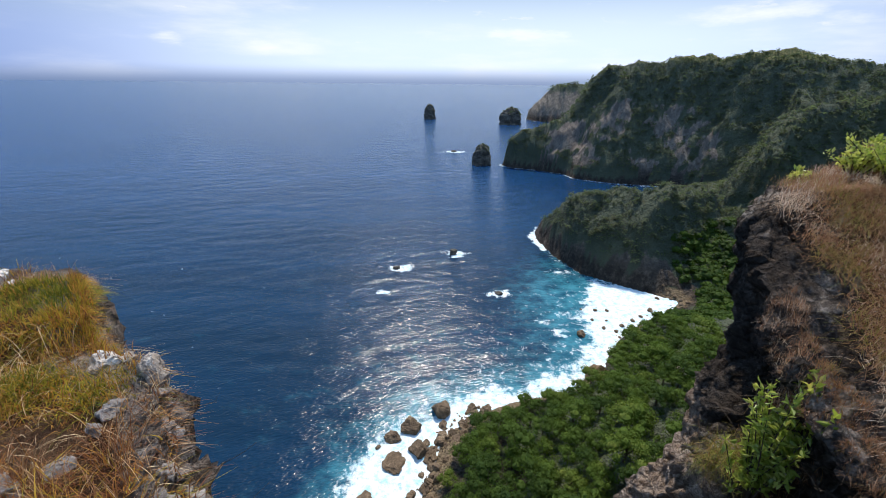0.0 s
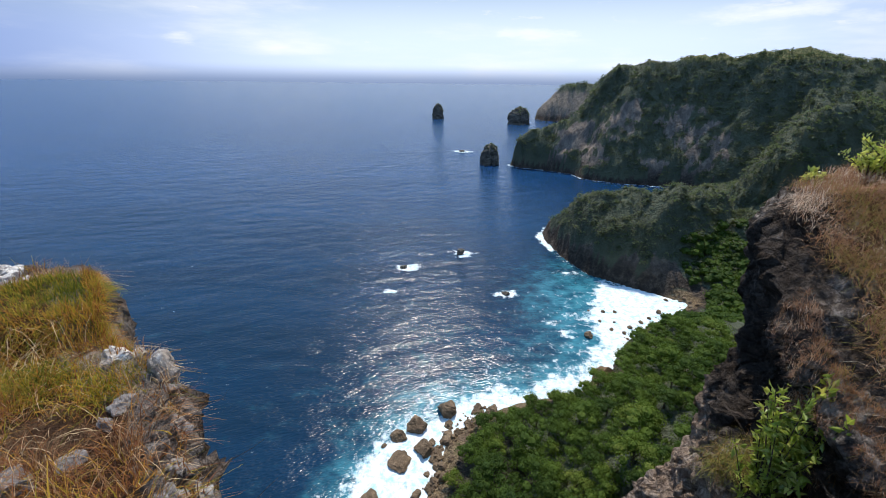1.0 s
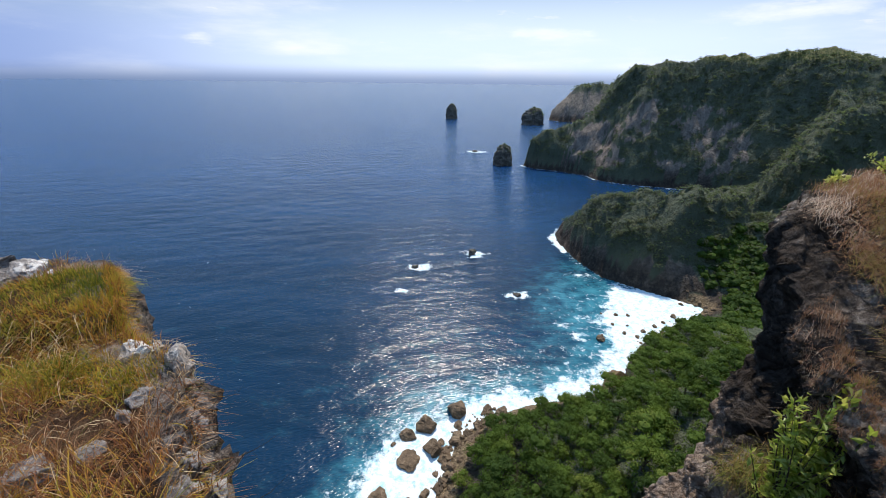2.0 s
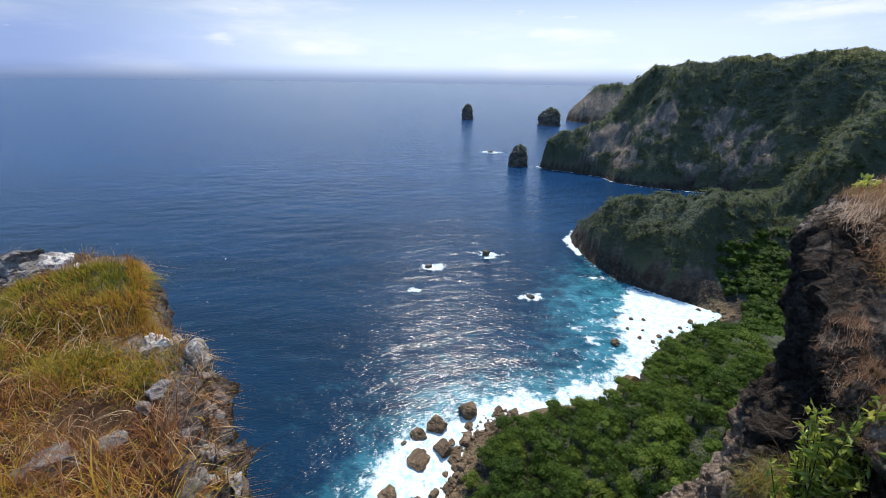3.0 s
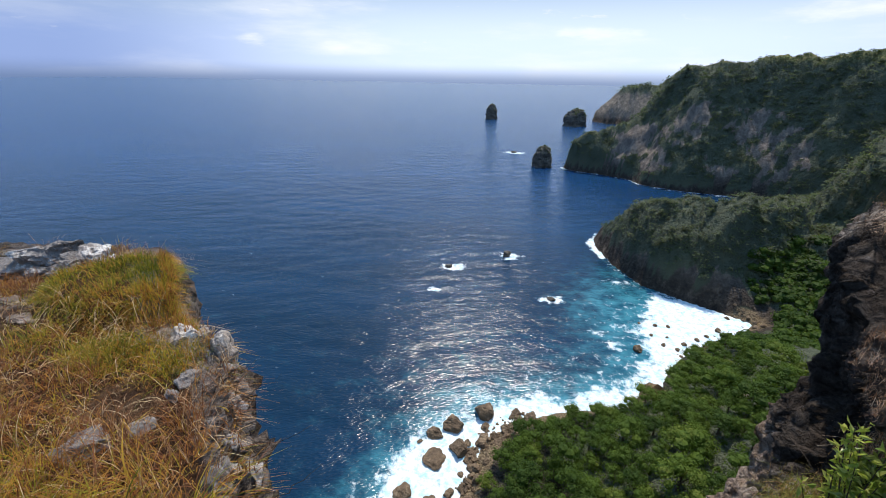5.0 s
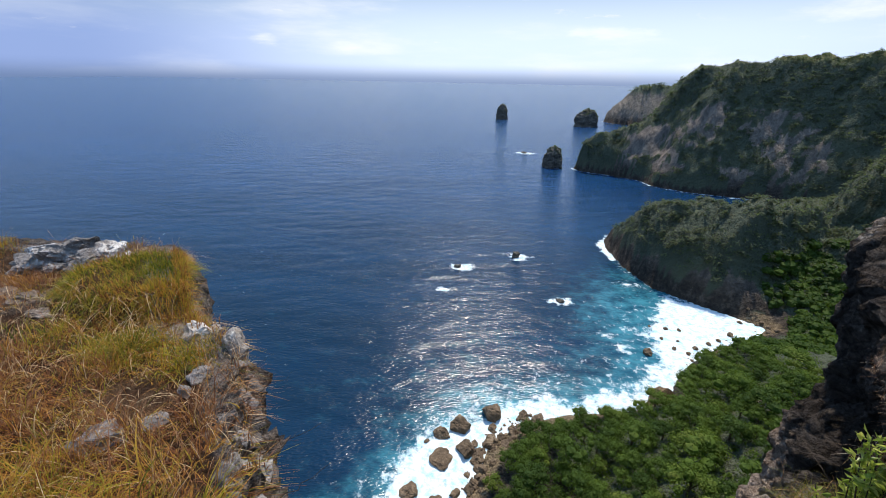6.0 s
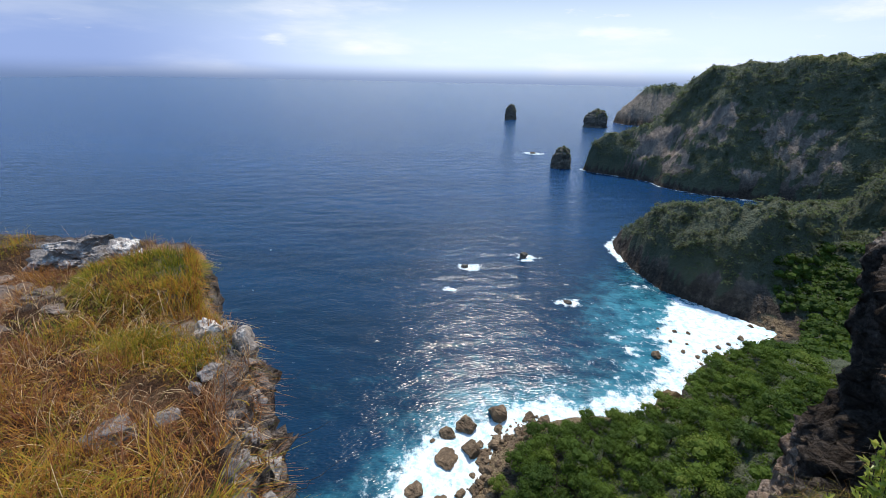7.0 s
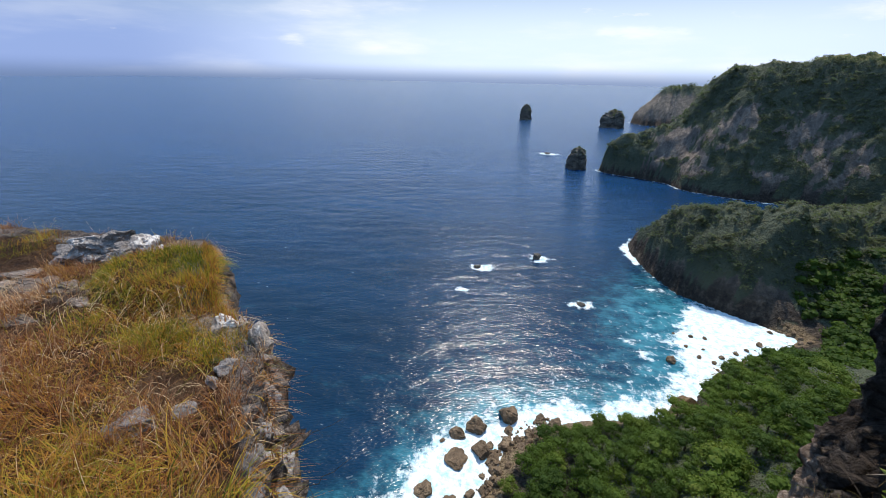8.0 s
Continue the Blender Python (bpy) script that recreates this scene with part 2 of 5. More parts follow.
def mat_leaves(name, dark, light, dry, spread=0.5, gloss=0.12, thin=0.42, sap=0.4):
    m = Nodes(name, rough=0.6)
    geo = m.n("NewGeometry")
    r = geo.outputs["Random Per Island"]
    ob = m.n("ObjectInfo").outputs["Random"]
    big = m.noise(0.09, 3, 0.5)
    f = m.math("ADD", m.math("MULTIPLY", r, spread), m.math("ADD", m.math("MULTIPLY", ob, 0.55), m.math("MULTIPLY", m.math("SUBTRACT", big, 0.5), 1.0)))
    col = m.ramp(f, (0.05, dark), (0.6, light), (0.95, dry))
    m.bsdf.inputs["Specular IOR Level"].default_value = gloss
    m.done(col, 0.62 - 0.3 * gloss)
    # light that passes through the leaves
    tr = m.n("BsdfTranslucent", Color=m.mix(sap, col, (0.12, 0.20, 0.01)))
    mx = m.n("MixShader", Fac=thin)
    m.link(m.bsdf.outputs[0], mx.inputs[1])
    m.link(tr.outputs[0], mx.inputs[2])
    m.link(mx.outputs[0], m.out.inputs["Surface"])
    return m.mat


def mat_rock(name, dark, mid, pale, scale=1.0, crack=0.6, pale_at=0.68):
    m = Nodes(name, rough=0.9)
    m.bsdf.inputs["Specular IOR Level"].default_value = 0.15
    p = m.where()
    a = m.noise(0.9 * scale, 6, 0.62, p)
    b = m.noise(7.0 * scale, 6, 0.7, p)
    c = m.noise(32.0 * scale, 4, 0.7, p)
    vor = m.n("TexVoronoi", Vector=m.n("Mapping", Vector=p).outputs[0], Scale=2.6 * scale)
    vor.feature = "DISTANCE_TO_EDGE"
    gap = m.span(vor.outputs["Distance"], 0.0, 0.09)
    col = m.ramp(m.math("ADD", m.math("MULTIPLY", a, 0.6), m.math("MULTIPLY", b, 0.4)), (0.32, dark), (0.52, mid), (pale_at, pale))
    col = m.mix(m.span(c, 0.55, 0.75), col, m.mix(0.5, col, pale))
    h = m.math("ADD", m.math("MULTIPLY", a, 1.0), m.math("ADD", m.math("MULTIPLY", b, 0.35), m.math("ADD", m.math("MULTIPLY", c, 0.09), m.math("MULTIPLY", gap, 0.12 * crack))))
    return m.done(col, 0.92, m.bump(h, 0.9, 0.35 / scale))


def mat_grass(name, *stops):
    m = Nodes(name, rough=0.65)
    m.bsdf.inputs["Specular IOR Level"].default_value = 0.12
    r = m.n("NewGeometry").outputs["Random Per Island"]
    tone = m.attr("tone")
    f = m.math("ADD", m.math("MULTIPLY", m.math("SUBTRACT", r, 0.5), 0.26), tone)
    col = m.ramp(f, *stops)
    m.done(col, 0.6)
    tr = m.n("BsdfTranslucent", Color=col)
    mx = m.n("MixShader", Fac=0.42)
    m.link(m.bsdf.outputs[0], mx.inputs[1])
    m.link(tr.outputs[0], mx.inputs[2])
    m.link(mx.outputs[0], m.out.inputs["Surface"])
    return m.mat


SEA = mat_sea()
LAND = mat_land()
JUNGLE = mat_leaves("broadleaf_canopy", (0.036, 0.066, 0.014), (0.100, 0.150, 0.022), (0.190, 0.210, 0.040), 0.28)
# cliff scrub is greyed, lightened and evened out: distance haze in its colour
SCRUB = mat_leaves("cliff_scrub", (0.098, 0.112, 0.074), (0.134, 0.146, 0.092), (0.172, 0.160, 0.096), 0.16, 0.1, 0.6)
BUSH = mat_leaves("glossy_bush_leaves", (0.17, 0.225, 0.028), (0.32, 0.39, 0.052), (0.52, 0.52, 0.12), 0.8, 0.8, 0.6, 0.0)
STACK_ROCK = mat_rock("dark_sea_rock", (0.05, 0.043, 0.036), (0.12, 0.10, 0.08), (0.24, 0.20, 0.15), 0.15)
BOULDER = mat_rock("brown_boulder", (0.055, 0.040, 0.028), (0.16, 0.11, 0.070), (0.32, 0.235, 0.15), 0.4)
PALE = mat_rock("pale_limestone", (0.17, 0.135, 0.11), (0.44, 0.365, 0.30), (0.76, 0.67, 0.58), 2.4, 0.6, 0.56)
OUTCROP_ROCK = mat_rock("outcrop_limestone", (0.08, 0.068, 0.060), (0.30, 0.262, 0.238), (0.72, 0.66, 0.60), 2.4, 0.8, 0.58)
ORANGE = mat_rock("orange_rock", (0.08, 0.05, 0.03), (0.20, 0.125, 0.070), (0.36, 0.24, 0.14), 0.3)
BARK = mat_rock("bark", (0.05, 0.035, 0.025), (0.10, 0.075, 0.055), (0.18, 0.14, 0.11), 3.0)
GRASS = mat_grass("dry_grass", (0.03, (0.12, 0.135, 0.020)), (0.20, (0.40, 0.325, 0.032)), (0.34, (0.56, 0.270, 0.050)), (0.47, (0.225, 0.076, 0.028)), (0.62, (0.25, 0.110, 0.052)), (0.80, (0.46, 0.26, 0.125)), (0.97, (0.82, 0.61, 0.36)))

HILL_GRASS = mat_grass("reddish_dry_grass", (0.05, (0.22, 0.23, 0.045)), (0.20, (0.32, 0.25, 0.075)), (0.38, (0.39, 0.215, 0.105)), (0.55, (0.29, 0.132, 0.070)), (0.72, (0.47, 0.305, 0.195)), (0.94, (0.74, 0.60, 0.46)))

# ---- the coast: plan ----
# shoreline from the cliff below the viewpoint round to the far headland: x, y, cliff height at the water, slope behind it
COAST = [
    (-600, -330, 30, 3.0), (-240, -60, 30, 3.0), (-90, 6, 30, 3.0), (-40, 14, 30, 3.0), (-16, 16, 26, 3.0), (-4, 26, 12, 1.4), (-7, 46, 2, 0.40), (-8, 62, 1.2, 0.22),
    (-5, 76, 1.2, 0.20), (-2, 86, 1.2, 0.22), (3.5, 92.5, 1.5, 0.22), (11, 98, 1.8, 0.26), (23, 103.5, 2.0, 0.32), (39, 107.5, 3, 0.42), (53, 112.5, 6, 0.55),
    (60.5, 126, 5, 0.60), (70, 139.5, 3, 0.55), (84, 150, 2, 0.55), (103, 163, 0.8, 0.35), (110, 171, 0.6, 0.40), (100, 179, 3, 0.9), (91, 185, 8, 1.7),
    (71, 200, 10, 2.0), (62, 222, 10, 2.0), (56, 250, 8, 1.6), (58, 264, 8, 1.2), (72, 282, 10, 0.9), (100, 300, 12, 0.9), (140, 316, 10, 0.9),
    (200, 330, 6, 1.0), (258, 345, 6, 1.3), (262, 374, 6, 1.5), (212, 394, 6, 1.5), (163, 405, 9, 1.5), (147, 412, 9, 1.5), (127, 424, 9, 1.5), (121, 443, 9, 1.5), (90, 464, 16, 1.4), (66, 474, 22, 1.3),
    (58, 486, 24, 1.1), (68, 500, 18, 1.3), (104, 512, 22, 2.4), (150, 538, 26, 3.0), (250, 620, 20, 2.0), (320, 740, 15, 1.3), (330, 860, 15, 1.3), (260, 960, 15, 1.2),
    (190, 1000, 16, 1.2), (176, 1040, 18, 1.0), (200, 1090, 20, 1.2), (330, 1180, 20, 1.2), (600, 1300, 20, 1.2), (1500, 1500, 20, 1.2),
]
LAND_EDGE = COAST + [(1500, -700, 0, 0), (-600, -700, 0, 0)]
# crests: x, y, height; then how fast they fall off to the sides
CRESTS = [
    ([(55, 246, 15), (63, 240, 24), (70, 236, 31), (77, 233, 36), (90, 223, 40), (103, 217, 42), (109, 213, 44), (114, 211, 47), (120, 210, 43), (131, 208, 45), (146, 214, 45)], 0.85),
    ([(140, 212, 44), (152, 223, 43), (165, 226, 46), (175, 231, 57), (182, 238, 66), (192, 246, 78), (210, 255, 85), (226, 261, 95), (258, 287, 99), (305, 302, 106), (420, 330, 108)], 2.2),
    ([(62, 481, 36), (99, 480, 46), (119, 485, 52), (134, 487, 64), (144, 488, 80), (152, 488, 98), (163, 488, 107), (194, 478, 112), (230, 467, 116), (277, 453, 120), (325, 438, 124), (355, 434, 118), (400, 424, 110), (520, 400, 104)], 0.85),
    ([(127, 428, 6), (138, 434, 26), (150, 442, 46), (160, 452, 60)], 1.3),
    ([(178, 1046, 28), (190, 1042, 40), (215, 1038, 66), (238, 1034, 79), (300, 1018, 83), (500, 980, 90)], 0.7),
]


def land_height(x, y):
    """Height of the land, and how bare it is, at arrays of places."""
    shape, x, y = x.shape, x.ravel(), y.ravel()
    d, w = seg_dist(x, y, COAST)
    land = inside(x, y, LAND_EDGE)
    node = np.arange(len(COAST))
    cliff = np.interp(w, node, [c[2] for c in COAST])
    slope = np.interp(w, node, [c[3] for c in COAST])
    broad = fbm(flat3(x, y, 1 / 60), 4)
    fine = fbm(flat3(x, y, 1 / 11), 4)
    run = np.maximum(d + 5.0 * fbm(flat3(x, y, 1 / 22), 3) * smooth(2, 14, d), 0)
    h = cliff * smooth(-1, 5, run) + slope * run
    plateau = 108 + 6 * broad
    # the wooded bowl between the near shore and the mid headland stays low
    bowl = 9 + 0.12 * np.clip(x - 90, 0, None) + 0.0006 * np.clip(x - 120, 0, None) ** 2 + 0.75 * np.clip(150 - y, 0, None)
    bowl = bowl * (1 + 0.3 * broad) + smooth(30, 4, np.hypot(x, y + 8)) * 40 + smooth(20, -60, y) * 60
    body = np.minimum(np.where(y < 330, bowl, 0), plateau)
    body = np.maximum(body, np.where(((y > 492) & (x > 170)) | (x > 420), plateau - 0.6 * np.clip(y - 620, 0, 60), 0))
    for crest, fall in CRESTS:
        cd, cw = seg_dist(x, y, crest)
        cz = np.interp(cw, np.arange(len(crest)), [c[2] for c in crest])
        body = np.maximum(body, cz - fall * np.maximum(cd - 4, 0) * (1 + 0.35 * broad))
    top = np.minimum(body, h)
    gully = fbm(flat3(x, y, 1 / 24, 7.7), 3, ridged=True)
    top = top + 4.5 * (gully - np.mean(gully)) * smooth(8, 20, top) * (y > 178)
    top = top + fine * smooth(1, 12, top) * 4.0 + 1.5 * fbm(flat3(x, y, 1 / 4.5), 2) * smooth(2, 10, top)
    # nothing may rise into the viewpoint
    near = np.hypot(x, y)
    top = np.minimum(top, np.where(y < -7, 97.4, 88) + np.clip(near - 30, 0, None) * 0.6 + 200 * smooth(60, 90, near))
    z = np.where(land, np.maximum(top, 0.3 * np.minimum(d, 2)), -0.5 - 0.25 * np.minimum(d, 20))
    bare = np.where(land, smooth(9, 2, top + 5 * fine) * 0.8, 1.0)
    steep = (w > 20.5) & (w < 25.5)
    bare = np.where(land & steep, np.maximum(bare, 0.85 * smooth(15, 8, top + 9 * fine)), bare)
    # the far headland is bare below its crest: pale rock to imitate haze
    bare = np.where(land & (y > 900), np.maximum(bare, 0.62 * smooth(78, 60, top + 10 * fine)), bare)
    # pale scars in the face of the great headland
    warp = fbm(np.stack([x, y, top * 1.4], 1) / 13, 4)
    for bx, by, bz, r, k in BARE:
        q = np.sqrt(((x - bx) / (r * k)) ** 2 + ((y - by) / r) ** 2 + ((top - bz) / r) ** 2)
        bare = np.maximum(bare, smooth(1.25, 0.7, q + warp * 2.2))
    return z.reshape(shape), bare.reshape(shape), land.reshape(shape), d.reshape(shape)


BARE = [(176, 441, 68, 10, 1.2), (160, 443, 50, 12, 1.4), (211, 428, 60, 13, 1.3), (227, 420, 48, 16, 0.9), (229, 416, 33, 12, 0.8), (196, 433, 56, 6, 1.0), (128, 463, 46, 15, 0.9), (118, 466, 26, 14, 0.9), (104, 462, 16, 10, 1.2),
        (129, 458, 40, 20, 0.9), (136, 432, 22, 12, 0.9), (190, 408, 20, 8, 1.7), (224, 399, 20, 12, 1.3), (240, 414, 40, 16, 0.8),
        (104, 182, 8, 8, 1.1), (88, 192, 12, 4, 1.2), (68, 106, 19, 4, 1.0)]

# ---- sea ----
def spaced(*runs):
    """Runs of (start, stop, step), joined."""
    return np.unique(np.concatenate([np.arange(a, b + 0.01, s) for a, b, s in runs]))


FOAM_EDGE = [(-60, 40), (-36, 58), (-29, 68), (-25, 78), (-19, 88), (-8, 99), (0, 104), (10, 106), (22, 109), (34, 115), (45, 119), (53, 130), (59, 142), (58, 153),
             (60, 165), (67, 178), (75, 188), (86, 192), (140, 190), (140, 150), (60, 90), (10, 60), (0, 40)]
PLUMES = [(60.0, 200.0, 8.0, 4.0), (41.0, 151.0, 5.0, 3.0), (46.0, 143.0, 4.0, 5.0), (52.0, 158.0, 6.0, 3.0)]
# rocks awash: x, y, radius, height
AWASH = [(0.7, 222, 2.4, 3.6), (-30.6, 201, 2.6, 1.7), (24.3, 175, 2.3, 1.0), (-0.5, 572, 5.0, 2.2), (-35, 175, 1.0, 0.2)]
xs = spaced((-4990, -1000, 500), (-1000, -300, 70), (-300, -100, 14), (-100, -64, 4), (-64, 130, 1.2), (130, 230, 4), (230, 400, 20), (400, 1000, 100), (1000, 4990, 500))
ys = spaced((-4990, -1000, 500), (-1000, -40, 120), (-40, 36, 10), (36, 230, 1.2), (230, 300, 2.5), (300, 620, 6), (620, 1200, 20), (1200, 2000, 100), (2000, 4990, 300))
sx, sy = np.meshgrid(xs, ys, indexing="ij")
shape = sx.shape
fd, _ = seg_dist(sx, sy, FOAM_EDGE)
fin = inside(sx, sy, FOAM_EDGE)
wob = (fbm(flat3(sx, sy, 1 / 10), 5) * 7.0).reshape(shape)
inner = np.where(fin, fd, -fd) + wob
foam = smooth(-8.0, 7.0, inner) * 1.0
cd, cw = seg_dist(sx, sy, COAST)
foam = np.maximum(foam, np.where(cw > 21.5, np.where(cw < 23.3, 0.42, 0.70) * smooth(6.0, 0.5, cd + wob * 0.6), 0))
foam = np.maximum(foam, np.where((cw > 23.3) & (cw < 24.6), 0.95 * smooth(7.0, 3.0, cd + wob * 0.4), 0))
for rx, ry, rr, _h in AWASH:
    q = np.hypot((sx - rx - rr * 0.3) / 1.5, sy - ry) + wob * 0.7
    foam = np.maximum(foam, 0.85 * smooth(rr * 2.9, rr * 0.8, q))
spray = 0.30 * smooth(-45, 0, inner) * smooth(60, 120, sy) * smooth(240, 150, sy)
foam = np.maximum(foam, spray)
# plumes of foam drifting off the middle headland and in the cove
for px, py, wide, deep in PLUMES:
    foam = np.maximum(foam, 0.62 * np.exp(-(((sx - px) / wide) ** 2 + ((sy - py) / deep) ** 2)))
cove = np.exp(-(((sx - 52) / 24) ** 2 + ((sy - 168) / 42) ** 2)) * 1.2 + 0.6 * np.exp(-(((sx - 62) / 12) ** 2 + ((sy - 215) / 26) ** 2))
shallow = np.clip(0.72 * smooth(-16, 1, inner) + cove * 0.42 + 0.30 * smooth(-62, -6, inner) * smooth(60, 110, sy) - 0.05, 0, 1)
shallow = np.maximum(shallow, 0.8 * np.exp(-(((sx + 26) / 9) ** 2 + ((sy - 68) / 9) ** 2)))
swellz = (0.25 * fbm(np.stack([sx.ravel() / 14, sy.ravel() / 9, np.zeros(sx.size)], 1), 3)).reshape(shape)
swellz = np.where(np.hypot(sx, sy) < 400, swellz, 0) * smooth(0, 3, cd)
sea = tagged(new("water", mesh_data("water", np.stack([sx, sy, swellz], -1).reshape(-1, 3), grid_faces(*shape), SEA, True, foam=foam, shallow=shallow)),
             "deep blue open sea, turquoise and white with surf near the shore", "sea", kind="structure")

# ---- land ----
gx = spaced((-620, -100, 40), (-100, -20, 6), (-20, 260, 2), (260, 420, 4), (420, 700, 20), (700, 1500, 100))
gy = spaced((-700, -100, 60), (-100, 20, 8), (20, 130, 2), (130, 300, 2), (300, 520, 2.5), (520, 700, 8), (700, 1120, 10), (1120, 1500, 60))
lx, ly = np.meshgrid(gx, gy, indexing="ij")
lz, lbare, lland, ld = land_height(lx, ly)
lp = np.stack([lx, ly, lz], -1).reshape(-1, 3)
lsand = np.exp(-(((lx - 107) / 9) ** 2 + ((ly - 171) / 8) ** 2)) + np.where((ly < 118) & (ly > 55) & (lx < 60), smooth(7, 3, ld), 0)
push = np.stack([fbm(lp / 9 + 3, 3), fbm(lp / 9 + 31, 3), fbm(lp / 9 + 71, 3) * 0.5], 1) * (2.6 * smooth(4, 20, lp[:, 2]) * smooth(40, 90, np.hypot(lp[:, 0], lp[:, 1])))[:, None]
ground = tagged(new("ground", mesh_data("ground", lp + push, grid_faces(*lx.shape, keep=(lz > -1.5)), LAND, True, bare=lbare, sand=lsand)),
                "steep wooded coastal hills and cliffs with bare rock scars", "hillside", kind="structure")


# ---- foliage ----
def leaf_cloud(rng, centers, radii, count, size, up=0.35, flat=0.75, loose=0.25):
    """Small leaf clumps (quads) over the outside of balls: verts and quads."""
    vs = []
    k = rng.integers(0, len(centers), count)
    d = rng.normal(size=(count, 3))
    d[:, 2] = np.abs(d[:, 2]) * 1.1 - 0.25
    d /= np.linalg.norm(d, axis=1, keepdims=True)
    r = radii[k] * (0.62 + (0.30 + loose) * rng.random(count) ** 0.7)
    c = centers[k] + d * r[:, None] * np.array([1, 1, flat])
    nrm = d + rng.normal(size=(count, 3)) * 0.48 + np.array([0, 0, up])
    nrm /= np.linalg.norm(nrm, axis=1, keepdims=True)
    t = np.cross(nrm, rng.normal(size=(count, 3)))
    t /= np.linalg.norm(t, axis=1, keepdims=True)
    b = np.cross(nrm, t)
    s = size * (0.6 + 0.8 * rng.random(count))
    sl = s * (0.55 + 0.5 * rng.random(count))
    bend = nrm * (s * 0.22)[:, None]
    vs = np.stack([c - t * s[:, None] - bend, c - b * sl[:, None], c + t * s[:, None] - bend, c + b * sl[:, None]], 1).reshape(-1, 3)
    return vs, np.arange(count * 4).reshape(-1, 4)


def tube(points, radii, sides=6):
    """A tapered limb along points."""
    pts = np.asarray(points, float)
    a = np.linspace(0, 2 * np.pi, sides, endpoint=False)
    verts = []
    for i, (p, r) in enumerate(zip(pts, radii)):
        t = pts[min(i + 1, len(pts) - 1)] - pts[max(i - 1, 0)]
        t = t / np.linalg.norm(t)
        u = np.cross(t, [0.31, 0.95, 0.1])
        u /= np.linalg.norm(u)
        v = np.cross(t, u)
        verts.append(p + r * (np.cos(a)[:, None] * u + np.sin(a)[:, None] * v))
    n = len(pts)
    faces = [(i * sides + j, i * sides + (j + 1) % sides, (i + 1) * sides + (j + 1) % sides, (i + 1) * sides + j) for i in range(n - 1) for j in range(sides)]
    return np.concatenate(verts), np.array(faces)


def joined(pieces):
    vs, fs, k = [], [], 0
    for v, f in pieces:
        vs.append(v)
        fs.append(f + k)
        k += len(v)
    return np.concatenate(vs), np.concatenate(fs)


def cores(centers, radii, flat=0.8, sides=7, rings=5):
    """Closed lumps of dense inner foliage: verts and quads."""
    a = np.linspace(0, 2 * np.pi, sides, endpoint=False)
    b = np.linspace(-1.45, 1.45, rings)
    u = np.stack([np.outer(np.cos(b), np.cos(a)), np.outer(np.cos(b), np.sin(a)), np.outer(np.sin(b), np.ones(sides)) * flat], -1).reshape(-1, 3)
    q = np.array([(i * sides + j, i * sides + (j + 1) % sides, (i + 1) * sides + (j + 1) % sides, (i + 1) * sides + j) for i in range(rings - 1) for j in range(sides)])
    v = centers[:, None, :] + u[None] * radii[:, None, None]
    v = v + 0.22 * radii[:, None, None] * fbm(v.reshape(-1, 3) * 1.7, 2).reshape(*v.shape[:2], 1)
    return v.reshape(-1, 3), (np.arange(len(centers))[:, None, None] * len(u) + q[None]).reshape(-1, 4)


def tree_kind(seed):
    """One broadleaf tree about 6 m wide and 6 m high: trunk with limbs, and a domed crown of many lobes."""
    rng = np.random.default_rng(seed)
    n = 15 + seed % 5
    ang = np.arange(n) * 2.4 + rng.normal(size=n) * 0.4
    rad = 2.5 * np.sqrt((np.arange(n) + 0.4) / n) * rng.uniform(0.85, 1.1, n)
    wide = rng.uniform(0.85, 1.15)
    centers = np.stack([np.cos(ang) * rad * wide, np.sin(ang) * rad / wide, 5.0 - 0.24 * rad**2 + rng.normal(size=n) * 0.30], 1)
    radii = 0.55 + 0.85 * rng.random(n) ** 1.4
    pieces = [tube([(0, 0, -1.5), (0.1, 0.05, 1.5), (0, 0.1, 3.2), (0.05, 0, 4.4)], [0.26, 0.2, 0.15, 0.07])]
    for c in centers[:5]:
        pieces.append(tube([(0.05, 0.05, 2.2), c * 0.55 + np.array([0, 0, 1.4]), c], [0.11, 0.07, 0.03], 5))
    tv, tf = joined(pieces)
    cv, cf = joined([leaf_cloud(rng, centers, radii, 1850, 0.12, 0.3, 0.85, 0.5), cores(centers, radii * 0.62)])
    return mesh_data("trunk", tv, tf, BARK, True), mesh_data("crown", cv, cf, JUNGLE)


def plant_tree(data, at, size, turn, label, group):
    ob = thing("tree", label, "tree", at, group)
    ob.rotation_euler = (0, 0, turn)
    ob.scale = (size, size, size * 0.92)
    part("trunk", data[0], ob)
    part("crown", data[1], ob)
    return ob


def height_at(x, y):
    """Height of the built land at places, bilinear over its grid."""
    i = np.clip(np.searchsorted(gx, x) - 1, 0, len(gx) - 2)
    j = np.clip(np.searchsorted(gy, y) - 1, 0, len(gy) - 2)
    u, v = (x - gx[i]) / (gx[i + 1] - gx[i]), (y - gy[j]) / (gy[j + 1] - gy[j])
    return (lz[i, j] * (1 - u) + lz[i + 1, j] * u) * (1 - v) + (lz[i, j + 1] * (1 - u) + lz[i + 1, j + 1] * u) * v


TREES = [tree_kind(s) for s in (1, 2, 3, 4, 5, 6)]


